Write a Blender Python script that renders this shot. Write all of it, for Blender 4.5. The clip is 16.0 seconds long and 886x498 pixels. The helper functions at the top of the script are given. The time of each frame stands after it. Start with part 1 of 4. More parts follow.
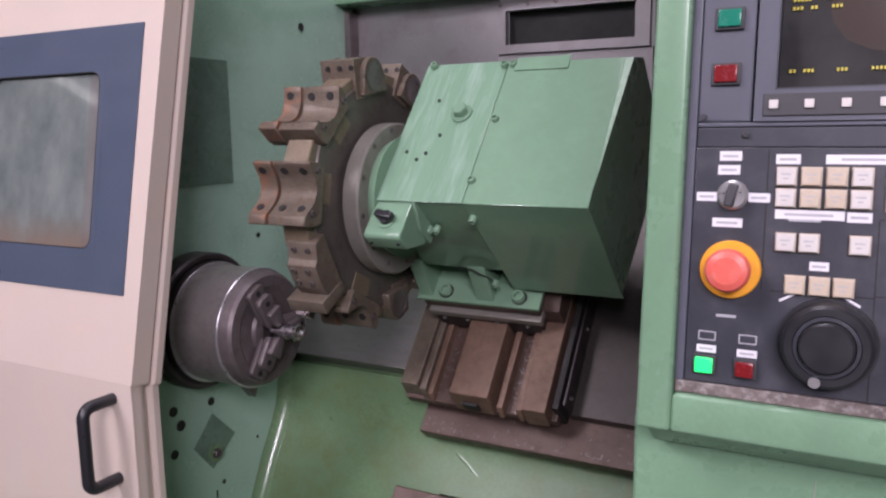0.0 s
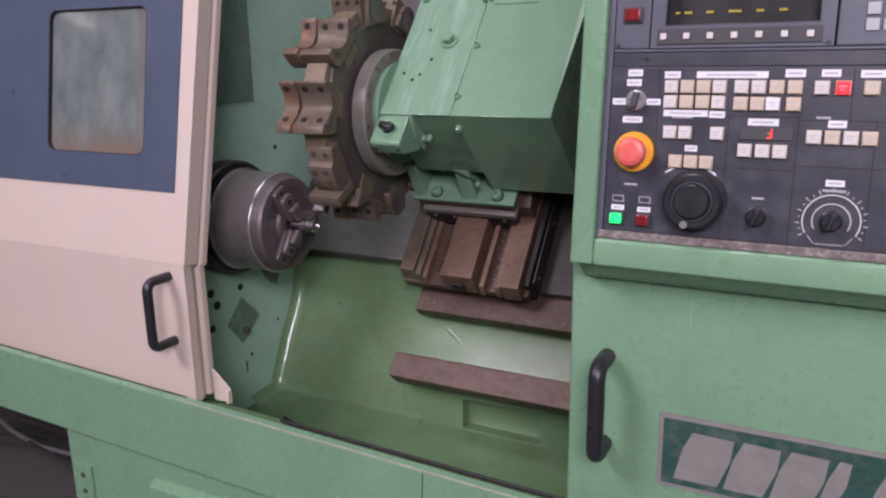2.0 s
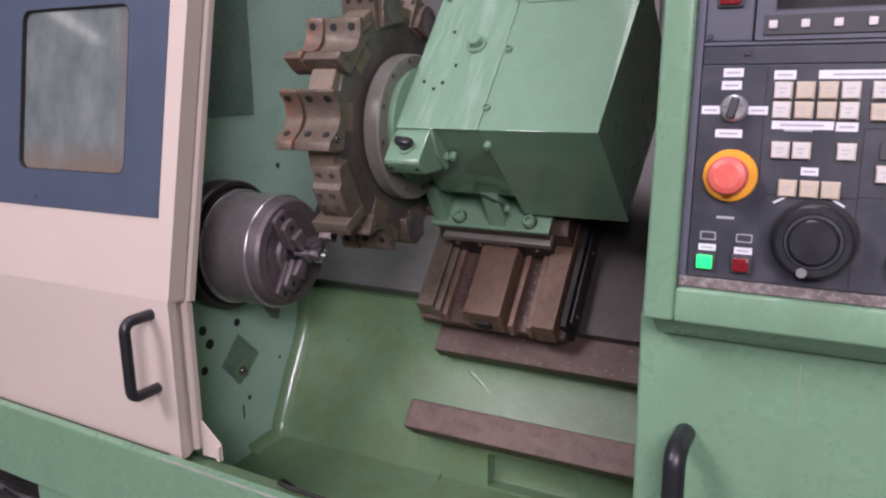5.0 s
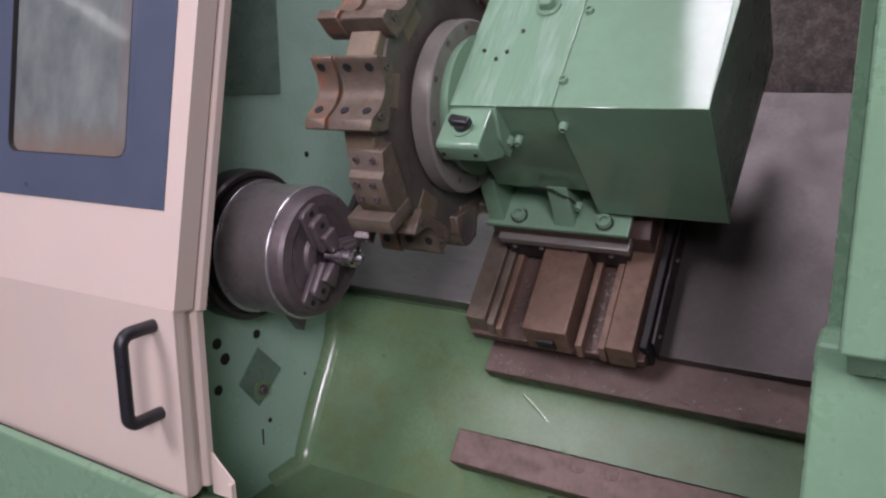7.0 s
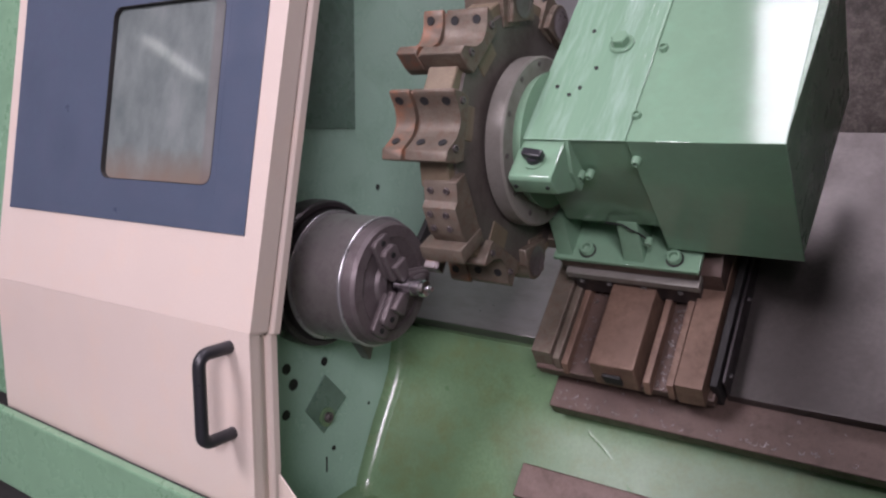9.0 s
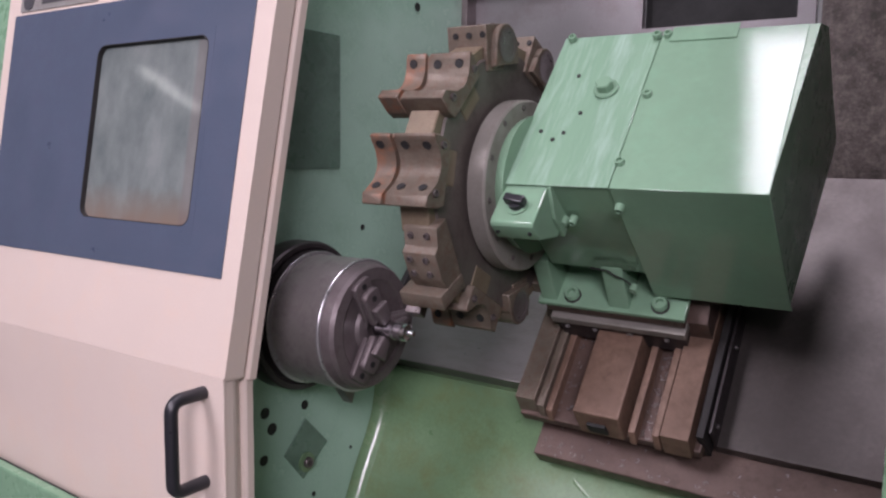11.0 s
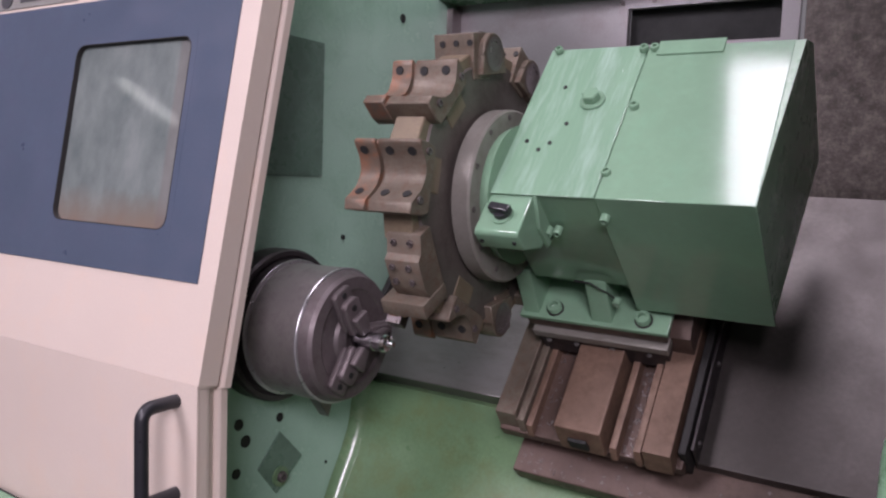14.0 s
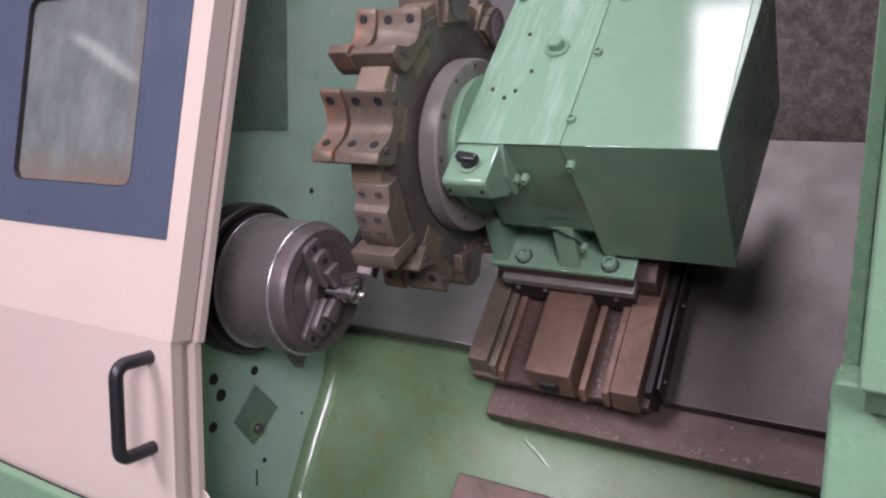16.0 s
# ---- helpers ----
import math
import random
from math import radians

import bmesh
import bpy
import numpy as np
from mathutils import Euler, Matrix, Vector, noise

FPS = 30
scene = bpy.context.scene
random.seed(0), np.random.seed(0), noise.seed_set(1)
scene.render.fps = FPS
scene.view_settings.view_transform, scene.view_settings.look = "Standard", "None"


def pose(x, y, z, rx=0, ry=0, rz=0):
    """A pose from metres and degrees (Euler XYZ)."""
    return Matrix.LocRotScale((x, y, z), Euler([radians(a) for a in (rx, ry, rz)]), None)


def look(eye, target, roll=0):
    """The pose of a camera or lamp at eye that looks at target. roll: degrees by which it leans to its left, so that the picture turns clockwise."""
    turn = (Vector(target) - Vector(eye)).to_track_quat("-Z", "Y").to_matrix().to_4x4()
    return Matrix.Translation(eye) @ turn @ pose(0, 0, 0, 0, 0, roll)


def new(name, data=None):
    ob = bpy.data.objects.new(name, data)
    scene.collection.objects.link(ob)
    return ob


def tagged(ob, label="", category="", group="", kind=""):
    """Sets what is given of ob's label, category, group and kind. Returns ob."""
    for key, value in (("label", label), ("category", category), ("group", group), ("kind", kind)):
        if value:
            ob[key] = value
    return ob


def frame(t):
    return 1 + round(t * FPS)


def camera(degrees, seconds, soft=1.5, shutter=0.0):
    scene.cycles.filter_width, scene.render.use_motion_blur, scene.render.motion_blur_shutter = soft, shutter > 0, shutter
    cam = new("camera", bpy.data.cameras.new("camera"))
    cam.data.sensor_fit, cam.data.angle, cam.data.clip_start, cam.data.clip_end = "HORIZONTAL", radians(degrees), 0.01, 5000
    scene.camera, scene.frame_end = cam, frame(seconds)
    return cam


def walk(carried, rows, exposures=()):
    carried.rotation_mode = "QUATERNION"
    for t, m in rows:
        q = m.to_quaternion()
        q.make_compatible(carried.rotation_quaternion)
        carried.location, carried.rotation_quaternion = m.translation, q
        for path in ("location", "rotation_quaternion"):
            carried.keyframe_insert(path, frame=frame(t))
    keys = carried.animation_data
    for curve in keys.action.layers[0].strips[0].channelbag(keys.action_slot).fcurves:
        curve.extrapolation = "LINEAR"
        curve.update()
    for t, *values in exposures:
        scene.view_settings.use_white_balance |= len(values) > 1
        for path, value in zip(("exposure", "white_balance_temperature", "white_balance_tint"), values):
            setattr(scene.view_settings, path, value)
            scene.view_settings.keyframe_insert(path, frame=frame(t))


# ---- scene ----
cam = camera(59.4, 16.0, soft=2.3)
PATH = [
    (0, (0.132, 0.055, 1.455), (-0.786, 1.786, 1.150), -0.8),
    (0.1, (0.131, 0.024, 1.455), (-0.788, 1.765, 1.131), -0.6),
    (0.3, (0.135, -0.008, 1.449), (-0.782, 1.723, 1.080), -0.6),
    (0.5, (0.142, -0.053, 1.459), (-0.754, 1.681, 1.02), -0.9),
    (1, (0.242, -0.149, 1.442), (-0.65, 1.577, 0.97), -0.9),
    (1.5, (0.299, -0.244, 1.45), (-0.587, 1.482, 0.966), -0.9),
    (2, (0.303, -0.29, 1.456), (-0.581, 1.436, 0.966), -0.9),
    (2.5, (0.298, -0.308, 1.459), (-0.575, 1.424, 0.97), -0.8),
    (3, (0.29, -0.306, 1.458), (-0.57, 1.434, 0.976), -0.7),
    (3.2, (0.286, -0.314, 1.461), (-0.563, 1.432, 0.981), -0.6),
    (5.3, (0.086, 0.011, 1.412), (-0.845, 1.728, 0.98), -0.6),
    (5.5, (0.039, 0.052, 1.399), (-0.9, 1.767, 0.981), -0.4),
    (6, (-0.015, 0.121, 1.378), (-0.959, 1.832, 0.949), -0.4),
    (6.5, (-0.037, 0.157, 1.374), (-0.993, 1.86, 0.943), -0.4),
    (7, (-0.048, 0.17, 1.358), (-1.019, 1.864, 0.925), -0.3),
    (7.5, (-0.042, 0.157, 1.359), (-1.068, 1.815, 0.914), -0.4),
    (8, (-0.045, 0.136, 1.36), (-1.108, 1.77, 0.912), -1.0),
    (8.5, (-0.053, 0.112, 1.345), (-1.143, 1.752, 0.996), -0.7),
    (9, (-0.058, 0.133, 1.34), (-1.161, 1.769, 1.014), 0.3),
    (9.5, (-0.066, 0.157, 1.36), (-1.175, 1.794, 1.067), 0.7),
    (9.7, (-0.061, 0.175, 1.371), (-1.174, 1.81, 1.078), 0.7),
    (12, (-0.048, 0.174, 1.354), (-1.133, 1.842, 1.147), 1.4),
    (12.5, (-0.056, 0.169, 1.35), (-1.127, 1.846, 1.149), 1.8),
    (13, (-0.067, 0.186, 1.344), (-1.136, 1.865, 1.152), 1.9),
    (13.5, (-0.071, 0.193, 1.343), (-1.135, 1.875, 1.149), 2.1),
    (14, (-0.069, 0.185, 1.337), (-1.128, 1.871, 1.146), 2.2),
    (14.5, (-0.069, 0.182, 1.338), (-1.107, 1.876, 1.106), 1.5),
    (15, (-0.063, 0.176, 1.33), (-1.086, 1.87, 1.039), 0.7),
    (15.5, (-0.064, 0.176, 1.33), (-1.066, 1.881, 1.031), 0.9),
    (16, (-0.059, 0.176, 1.332), (-1.044, 1.89, 1.024), 1.1),
]
EXPOSURES = [(0.0, -0.04), (0.5, -0.29), (1.0, -0.29), (1.5, -0.25), (2.0, -0.16), (3.0, 0.04), (5.5, -0.08), (6.0, -0.05), (7.0, -0.14), (7.5, -0.08), (8.0, 0.02), (9.5, 0.05), (12.0, 0.05), (15.0, 0.06), (16.0, 0.19)]
walk(cam, [(t, look(eye, target, roll)) for t, eye, target, roll in PATH], exposures=EXPOSURES)

# ---- light ----
world = bpy.data.worlds.new("world")
scene.world = world
world.use_nodes = True
world.node_tree.nodes["Background"].inputs[0].default_value = (0.75, 0.82, 0.9, 1)
world.node_tree.nodes["Background"].inputs[1].default_value = 0.05


def ceiling_lamp(name, x, y, z, sx, sy, watts, tilt=0, colour=(1, 0.885, 1.035)):
    data = bpy.data.lights.new(name, "AREA")
    data.shape, data.size, data.size_y, data.energy, data.color = "RECTANGLE", sx, sy, watts, colour
    ob = new(name, data)
    ob.matrix_world = pose(x, y, z, tilt)
    return ob


CEIL = 4.6
ceiling_lamp("skylight_lamp", -0.62, 1.0, CEIL - 0.05, 0.88, 1.12, 52)
# unseen hall lamps, added below the ceiling to light the machine's front
ceiling_lamp("unseen_hall_lamp", 1.9, -3.3, 3.4, 2.4, 1.6, 318, 40)
ceiling_lamp("unseen_hall_lamp", -2.2, -1.8, 3.7, 1.2, 1.2, 135, 35)

# ---- materials ----


def node_mat(name):
    m = bpy.data.materials.new(name)
    m.use_nodes = True
    return m, m.node_tree.nodes, m.node_tree.links, m.node_tree.nodes["Principled BSDF"]


def surface(name, col, rough=0.4, metal=0.0, var=0.12, stain=None, amount=0.35, size=6.0, grain=180.0, bump=0.05, rvar=0.12, stretch=(1, 1, 1), coat=0.0):
    """A painted or bare surface: broad blotches, fine grain, stains in patches, uneven gloss."""
    m, n, l, b = node_mat(name)
    co = n.new("ShaderNodeTexCoord")
    mp = n.new("ShaderNodeMapping")
    mp.inputs["Scale"].default_value = stretch
    l.new(co.outputs["Object"], mp.inputs["Vector"])

    def tex(scale, detail=4, rough_=0.6):
        t = n.new("ShaderNodeTexNoise")
        t.inputs["Scale"].default_value, t.inputs["Detail"].default_value, t.inputs["Roughness"].default_value = scale, detail, rough_
        l.new(mp.outputs["Vector"], t.inputs["Vector"])
        return t.outputs["Fac"]

    def ramp(src, a, c):
        r = n.new("ShaderNodeMapRange")
        r.inputs["From Min"].default_value, r.inputs["From Max"].default_value = a, c
        l.new(src, r.inputs["Value"])
        return r.outputs["Result"]

    def mix(fac, a, c):
        x = n.new("ShaderNodeMix")
        x.data_type = "RGBA"
        l.new(fac, x.inputs["Factor"])
        for socket, v in ((x.inputs["A"], a), (x.inputs["B"], c)):
            if isinstance(v, tuple):
                socket.default_value = (*v, 1)
            else:
                l.new(v, socket)
        return x.outputs["Result"]

    broad, fine, patch = tex(size), tex(grain, 3), tex(size * 2.7, 6, 0.7)
    lo, hi = tuple(c * (1 - var) for c in col), tuple(min(1, c * (1 + var)) for c in col)
    c1 = mix(ramp(broad, 0.3, 0.7), lo, hi)
    c2 = mix(ramp(fine, 0.35, 0.8), c1, tuple(c * (1 - var * 0.8) for c in col))
    if stain:
        f = n.new("ShaderNodeMath")
        f.operation = "MULTIPLY"
        f.inputs[1].default_value = amount
        l.new(ramp(patch, 0.48, 0.72), f.inputs[0])
        c2 = mix(f.outputs[0], c2, stain)
    l.new(c2, b.inputs["Base Color"])
    r = n.new("ShaderNodeMapRange")
    r.inputs["From Min"].default_value, r.inputs["From Max"].default_value = 0.3, 0.7
    r.inputs["To Min"].default_value, r.inputs["To Max"].default_value = max(0.02, rough - rvar), min(1, rough + rvar)
    l.new(patch, r.inputs["Value"])
    l.new(r.outputs["Result"], b.inputs["Roughness"])
    b.inputs["Metallic"].default_value = metal
    b.inputs["Coat Weight"].default_value = coat
    b.inputs["Coat Roughness"].default_value = 0.08
    if bump:
        k = n.new("ShaderNodeBump")
        k.inputs["Strength"].default_value, k.inputs["Distance"].default_value = bump, 0.004
        l.new(fine, k.inputs["Height"])
        l.new(k.outputs["Normal"], b.inputs["Normal"])
    return m


def glow(name, col, strength):
    m, n, l, b = node_mat(name)
    b.inputs["Base Color"].default_value = (*col, 1)
    b.inputs["Roughness"].default_value = 0.3
    b.inputs["Emission Color"].default_value = (*col, 1)
    b.inputs["Emission Strength"].default_value = strength
    return m


GREEN = surface("green_machine_paint", (0.188, 0.33, 0.208), 0.30, var=0.07, stain=(0.11, 0.19, 0.12), amount=0.3, size=4, bump=0.02)
GREEN_WALL = surface("bluish_green_gloss_paint", (0.325, 0.495, 0.39), 0.24, var=0.09, stain=(0.19, 0.34, 0.235), amount=0.5, size=3.5, bump=0.02)
WORN = surface("worn_pale_edge", (0.36, 0.38, 0.33), 0.5, var=0.25, stain=(0.21, 0.36, 0.24), amount=0.8, size=30, bump=0.05)
WAYSTEEL = surface("ground_way_steel", (0.25, 0.24, 0.235), 0.30, 0.7, var=0.08, stain=(0.16, 0.14, 0.13), amount=0.4, size=5, bump=0.01, rvar=0.03, stretch=(1, 3, 3))
GREEN_TOP = surface("green_gloss_paint", (0.185, 0.305, 0.205), 0.10, var=0.06, stain=(0.19, 0.36, 0.235), amount=0.35, size=9, grain=60, bump=0.03, rvar=0.04)
GREEN_WET = surface("oily_green_paint", (0.14, 0.232, 0.122), 0.36, var=0.2, stain=(0.125, 0.15, 0.055), amount=0.75, size=3.5, grain=120, bump=0.04, rvar=0.1, coat=0.08)
GREEN_BRUSH = surface("brushed_green_gloss_paint", (0.185, 0.31, 0.21), 0.15, var=0.06, stain=(0.33, 0.46, 0.38), amount=0.75, size=11, grain=120, bump=0.35, rvar=0.06, stretch=(1, 0.12, 1))
GREEN_OIL = surface("oil_wet_green_paint", (0.15, 0.245, 0.135), 0.26, var=0.14, stain=(0.125, 0.15, 0.055), amount=0.5, size=6, grain=60, bump=0.08, rvar=0.1, coat=0.3)
DARKGREEN = surface("dark_green_sheet", (0.12, 0.20, 0.15), 0.3, var=0.12, stain=(0.04, 0.07, 0.05), amount=0.5, size=6, bump=0.03)
CREAM = surface("cream_door_paint", (0.595, 0.505, 0.443), 0.42, var=0.04, stain=(0.66, 0.50, 0.40), amount=0.35, size=3, bump=0.03)
BLUE = surface("slate_blue_paint", (0.070, 0.089, 0.130), 0.38, var=0.08, stain=(0.09, 0.10, 0.15), amount=0.4, size=5, bump=0.02)
RING = surface("matt_grey_ring_steel", (0.25, 0.235, 0.21), 0.45, 0.3, var=0.10, stain=(0.16, 0.135, 0.115), amount=0.5, size=9, bump=0.04)
STEEL = surface("grey_steel", (0.31, 0.295, 0.295), 0.40, 0.65, var=0.12, stain=(0.20, 0.15, 0.13), amount=0.5, size=8, bump=0.03, stretch=(1, 4, 4))
STEEL_DK = surface("dark_steel", (0.19, 0.165, 0.165), 0.36, 0.75, var=0.15, stain=(0.10, 0.07, 0.06), amount=0.5, size=9, bump=0.06)
CHUCK = surface("chuck_steel", (0.40, 0.365, 0.36), 0.40, 0.75, var=0.10, stain=(0.14, 0.11, 0.11), amount=0.5, size=10, bump=0.04)
BROWN = surface("oil_browned_steel", (0.115, 0.076, 0.062), 0.50, 0.3, var=0.18, stain=(0.06, 0.038, 0.03), amount=0.6, size=16, bump=0.12)
BLACKSTEEL = surface("blackened_steel", (0.055, 0.048, 0.050), 0.42, 0.5, var=0.2, stain=(0.03, 0.022, 0.022), amount=0.5, size=9, bump=0.05)
RUST = surface("browned_holder_steel", (0.155, 0.127, 0.098), 0.52, 0.3, var=0.25, stain=(0.13, 0.075, 0.05), amount=0.75, size=22, bump=0.2)
PAD = surface("tan_stained_pad_steel", (0.20, 0.158, 0.108), 0.42, 0.3, var=0.2, stain=(0.17, 0.12, 0.08), amount=0.6, size=20, bump=0.08)
RUSTRED = surface("red_rusted_steel", (0.16, 0.122, 0.092), 0.5, 0.25, var=0.22, stain=(0.29, 0.115, 0.055), amount=0.8, size=14, bump=0.1)
SLIDE_TOP = surface("red_brown_slide_steel", (0.185, 0.115, 0.082), 0.55, 0.2, var=0.22, stain=(0.10, 0.062, 0.043), amount=0.75, size=14, grain=110, bump=0.12)
CHUCK_FACE = surface("dark_chuck_face_steel", (0.16, 0.135, 0.138), 0.48, 0.5, var=0.15, stain=(0.08, 0.055, 0.055), amount=0.6, size=14, bump=0.05)
DISC = surface("turret_disc_steel", (0.125, 0.108, 0.096), 0.42, 0.4, var=0.18, stain=(0.06, 0.045, 0.04), amount=0.6, size=8, bump=0.06)
SHEET = surface("brown_grey_sheet", (0.088, 0.077, 0.072), 0.40, 0.4, var=0.22, stain=(0.06, 0.049, 0.045), amount=0.6, size=4.5, grain=90, bump=0.06, rvar=0.05)
SPECK = surface("speckled_brown_sheet", (0.13, 0.108, 0.098), 0.5, 0.35, var=0.6, stain=(0.29, 0.245, 0.22), amount=0.55, size=26, grain=110, bump=0.3)
BACKGREY = surface("dull_grey_sheet", (0.30, 0.28, 0.29), 0.42, 0.35, var=0.10, stain=(0.20, 0.16, 0.16), amount=0.5, size=4, bump=0.03)
BLACK = surface("black_plastic", (0.018, 0.018, 0.022), 0.38, var=0.2, bump=0.03)
RUBBER = surface("black_rubber", (0.02, 0.018, 0.018), 0.65, var=0.2, bump=0.05)
PANEL = surface("charcoal_panel_paint", (0.036, 0.038, 0.050), 0.42, var=0.08, stain=(0.09, 0.088, 0.10), amount=0.4, size=8, bump=0.03)
PANEL_LT = surface("blue_grey_panel_paint", (0.085, 0.090, 0.116), 0.45, var=0.06, size=8, bump=0.03)
CHIPPED = surface("chipped_sill_paint", (0.16, 0.13, 0.12), 0.55, var=0.4, stain=(0.42, 0.39, 0.38), amount=0.8, size=45, bump=0.15)
# near-black for dark parts; also holds the shade inside holes and openings
DARK = surface("shade_and_dark_parts", (0.012, 0.012, 0.012), 0.7, var=0.2, bump=0)
WHITE = surface("white_sticker", (0.74, 0.73, 0.77), 0.5, var=0.05, size=40, bump=0)
KEYCREAM = surface("cream_key_plastic", (0.56, 0.475, 0.37), 0.4, var=0.10, stain=(0.55, 0.42, 0.30), amount=0.5, size=40, bump=0)
KEYWHITE = surface("white_key_plastic", (0.62, 0.59, 0.56), 0.4, var=0.06, size=40, bump=0)
INK = surface("black_ink", (0.05, 0.05, 0.055), 0.6, var=0.1, bump=0)
GREYINK = surface("grey_print", (0.42, 0.42, 0.45), 0.6, var=0.1, bump=0)
REDCAP = surface("red_button_plastic", (0.72, 0.13, 0.10), 0.4, var=0.08, stain=(0.66, 0.26, 0.22), amount=0.5, size=30, bump=0.02)
YELLOW = surface("yellow_ring_plastic", (0.85, 0.38, 0.03), 0.4, var=0.06, size=30, bump=0.02)
SCREEN = surface("crt_glass", (0.075, 0.060, 0.054), 0.12, var=0.1, size=4, bump=0)
CHROME = surface("bright_turned_steel", (0.72, 0.71, 0.74), 0.18, 1.0, var=0.05, size=60, bump=0.02)
KNOBGREY = surface("knob_grey_metal", (0.50, 0.49, 0.50), 0.34, 0.8, var=0.08, size=30, bump=0)
CONCRETE = surface("shop_floor_concrete", (0.075, 0.072, 0.07), 0.6, var=0.25, stain=(0.05, 0.045, 0.04), amount=0.7, size=2.5, bump=0.1)
WALLPAINT = surface("shop_wall_paint", (0.36, 0.37, 0.36), 0.7, var=0.06, stain=(0.26, 0.26, 0.25), amount=0.4, size=1.5, bump=0.05)
PLATEGREEN = surface("nameplate_dark_green", (0.028, 0.075, 0.062), 0.4, var=0.2, stain=(0.16, 0.17, 0.15), amount=0.5, size=14, bump=0.05)
PLATEGREY = surface("nameplate_worn_grey", (0.23, 0.225, 0.21), 0.5, var=0.12, stain=(0.18, 0.16, 0.14), amount=0.5, size=20, bump=0.05)
LEDGREEN = glow("lit_green_lamp", (0.02, 0.80, 0.18), 1.1)
LEDRED = glow("lit_red_digit", (1.0, 0.05, 0.05), 1.6)
LITRED = glow("lit_red_key", (0.8, 0.02, 0.03), 1.2)
AMBER = glow("amber_screen_print", (0.50, 0.42, 0.06), 0.3)
TUBEGLOW = glow("lit_white_tube", (1.0, 0.96, 0.95), 3.5)
REDLENS = surface("dark_red_lens", (0.19, 0.012, 0.016), 0.25, var=0.1, size=60, bump=0)
GREENLENS = surface("dark_green_lens", (0.012, 0.20, 0.13), 0.25, var=0.1, size=60, bump=0)

GLASS, _n, _l, _b = node_mat("oil_misted_window")
_b.inputs["Base Color"].default_value = (0.33, 0.36, 0.37, 1)
_b.inputs["Roughness"].default_value = 0.22
_t = _n.new("ShaderNodeTexCoord")
_z = _n.new("ShaderNodeTexNoise")
_z.inputs["Scale"].default_value, _z.inputs["Detail"].default_value, _z.inputs["Roughness"].default_value = 8, 9, 0.62
_v = _n.new("ShaderNodeMapping")
_v.inputs["Scale"].default_value = (1.2, 0.75, 1)
_l.new(_t.outputs["Object"], _v.inputs["Vector"])
_l.new(_v.outputs["Vector"], _z.inputs["Vector"])
_r = _n.new("ShaderNodeValToRGB")
_r.color_ramp.elements[0].position, _r.color_ramp.elements[0].color = 0.32, (0.105, 0.128, 0.125, 1)
_r.color_ramp.elements[1].position, _r.color_ramp.elements[1].color = 0.68, (0.20, 0.225, 0.215, 1)
_l.new(_z.outputs["Fac"], _r.inputs["Fac"])
# a brown rim of dried oil along the lower edge of the pane
_s = _n.new("ShaderNodeSeparateXYZ")
_l.new(_t.outputs["Object"], _s.inputs["Vector"])
_a = _n.new("ShaderNodeMath")
_a.operation = "MULTIPLY_ADD"
_a.inputs[1].default_value = 0.10
_l.new(_z.outputs["Fac"], _a.inputs[0])
_l.new(_s.outputs["Y"], _a.inputs[2])
_g = _n.new("ShaderNodeMapRange")
_g.inputs["From Min"].default_value, _g.inputs["From Max"].default_value = 0.395, 0.315
_l.new(_a.outputs[0], _g.inputs["Value"])
_m = _n.new("ShaderNodeMix")
_m.data_type = "RGBA"
_m.inputs["B"].default_value = (0.185, 0.145, 0.115, 1)
_l.new(_g.outputs["Result"], _m.inputs["Factor"])
_l.new(_r.outputs["Color"], _m.inputs["A"])
# the brown edge of the frame behind the pane
_e = _n.new("ShaderNodeMapRange")
_e.inputs["From Min"].default_value, _e.inputs["From Max"].default_value = -1.342, -1.333
_e.inputs["To Max"].default_value = 0.4
_l.new(_s.outputs["X"], _e.inputs["Value"])
_w = _n.new("ShaderNodeMix")
_w.data_type = "RGBA"
_w.inputs["B"].default_value = (0.15, 0.115, 0.11, 1)
_l.new(_e.outputs["Result"], _w.inputs["Factor"])
_l.new(_m.outputs["Result"], _w.inputs["A"])
_l.new(_w.outputs["Result"], _b.inputs["Base Color"])
_b.inputs["Roughness"].default_value = 0.07

# ---- helpers of this scene ----
I4 = Matrix.Identity(4)
SLANT = pose(0, 1.433, 1.307, 50, 0, 0)      # the slant bed: x along the lathe, y up the slope, z out of it
CONSOLE = pose(0, 0.9, 1.2, 84, 0, 0)        # the console's face: x, up the face, out of it
DOORLEAN = pose(0, 1.10, 0.945, 90 - 9.76, 0, 0)  # the upper half of the front door


def finish(bm, name, material, sharp=20):
    bmesh.ops.recalc_face_normals(bm, faces=bm.faces)
    me = bpy.data.meshes.new(name)
    bm.to_mesh(me)
    bm.free()
    me.materials.append(material)
    for p in me.polygons:
        p.use_smooth = True
    me.set_sharp_from_angle(angle=radians(sharp))
    return me


def place(name, me, parent=None, m=I4, label=""):
    ob = new(name, me)
    if parent:
        ob.parent = parent
        ob.matrix_parent_inverse = WORLD[parent.name].inverted()
    ob.matrix_basis = m
    WORLD[ob.name] = m.copy()
    if label:
        ob["label"] = label
    return ob


WORLD = {}


def part(name, bm, material, parent=None, label="", m=I4, sharp=20):
    return place(name, finish(bm, name, material, sharp), parent, m, label)


def thing(name, at, label, category, group="", kind=""):
    ob = new(name)
    ob.empty_display_size = 0.05
    ob.location = at
    WORLD[ob.name] = Matrix.Translation(at)
    return tagged(ob, label, category, group, kind)


def mesh():
    return bmesh.new()


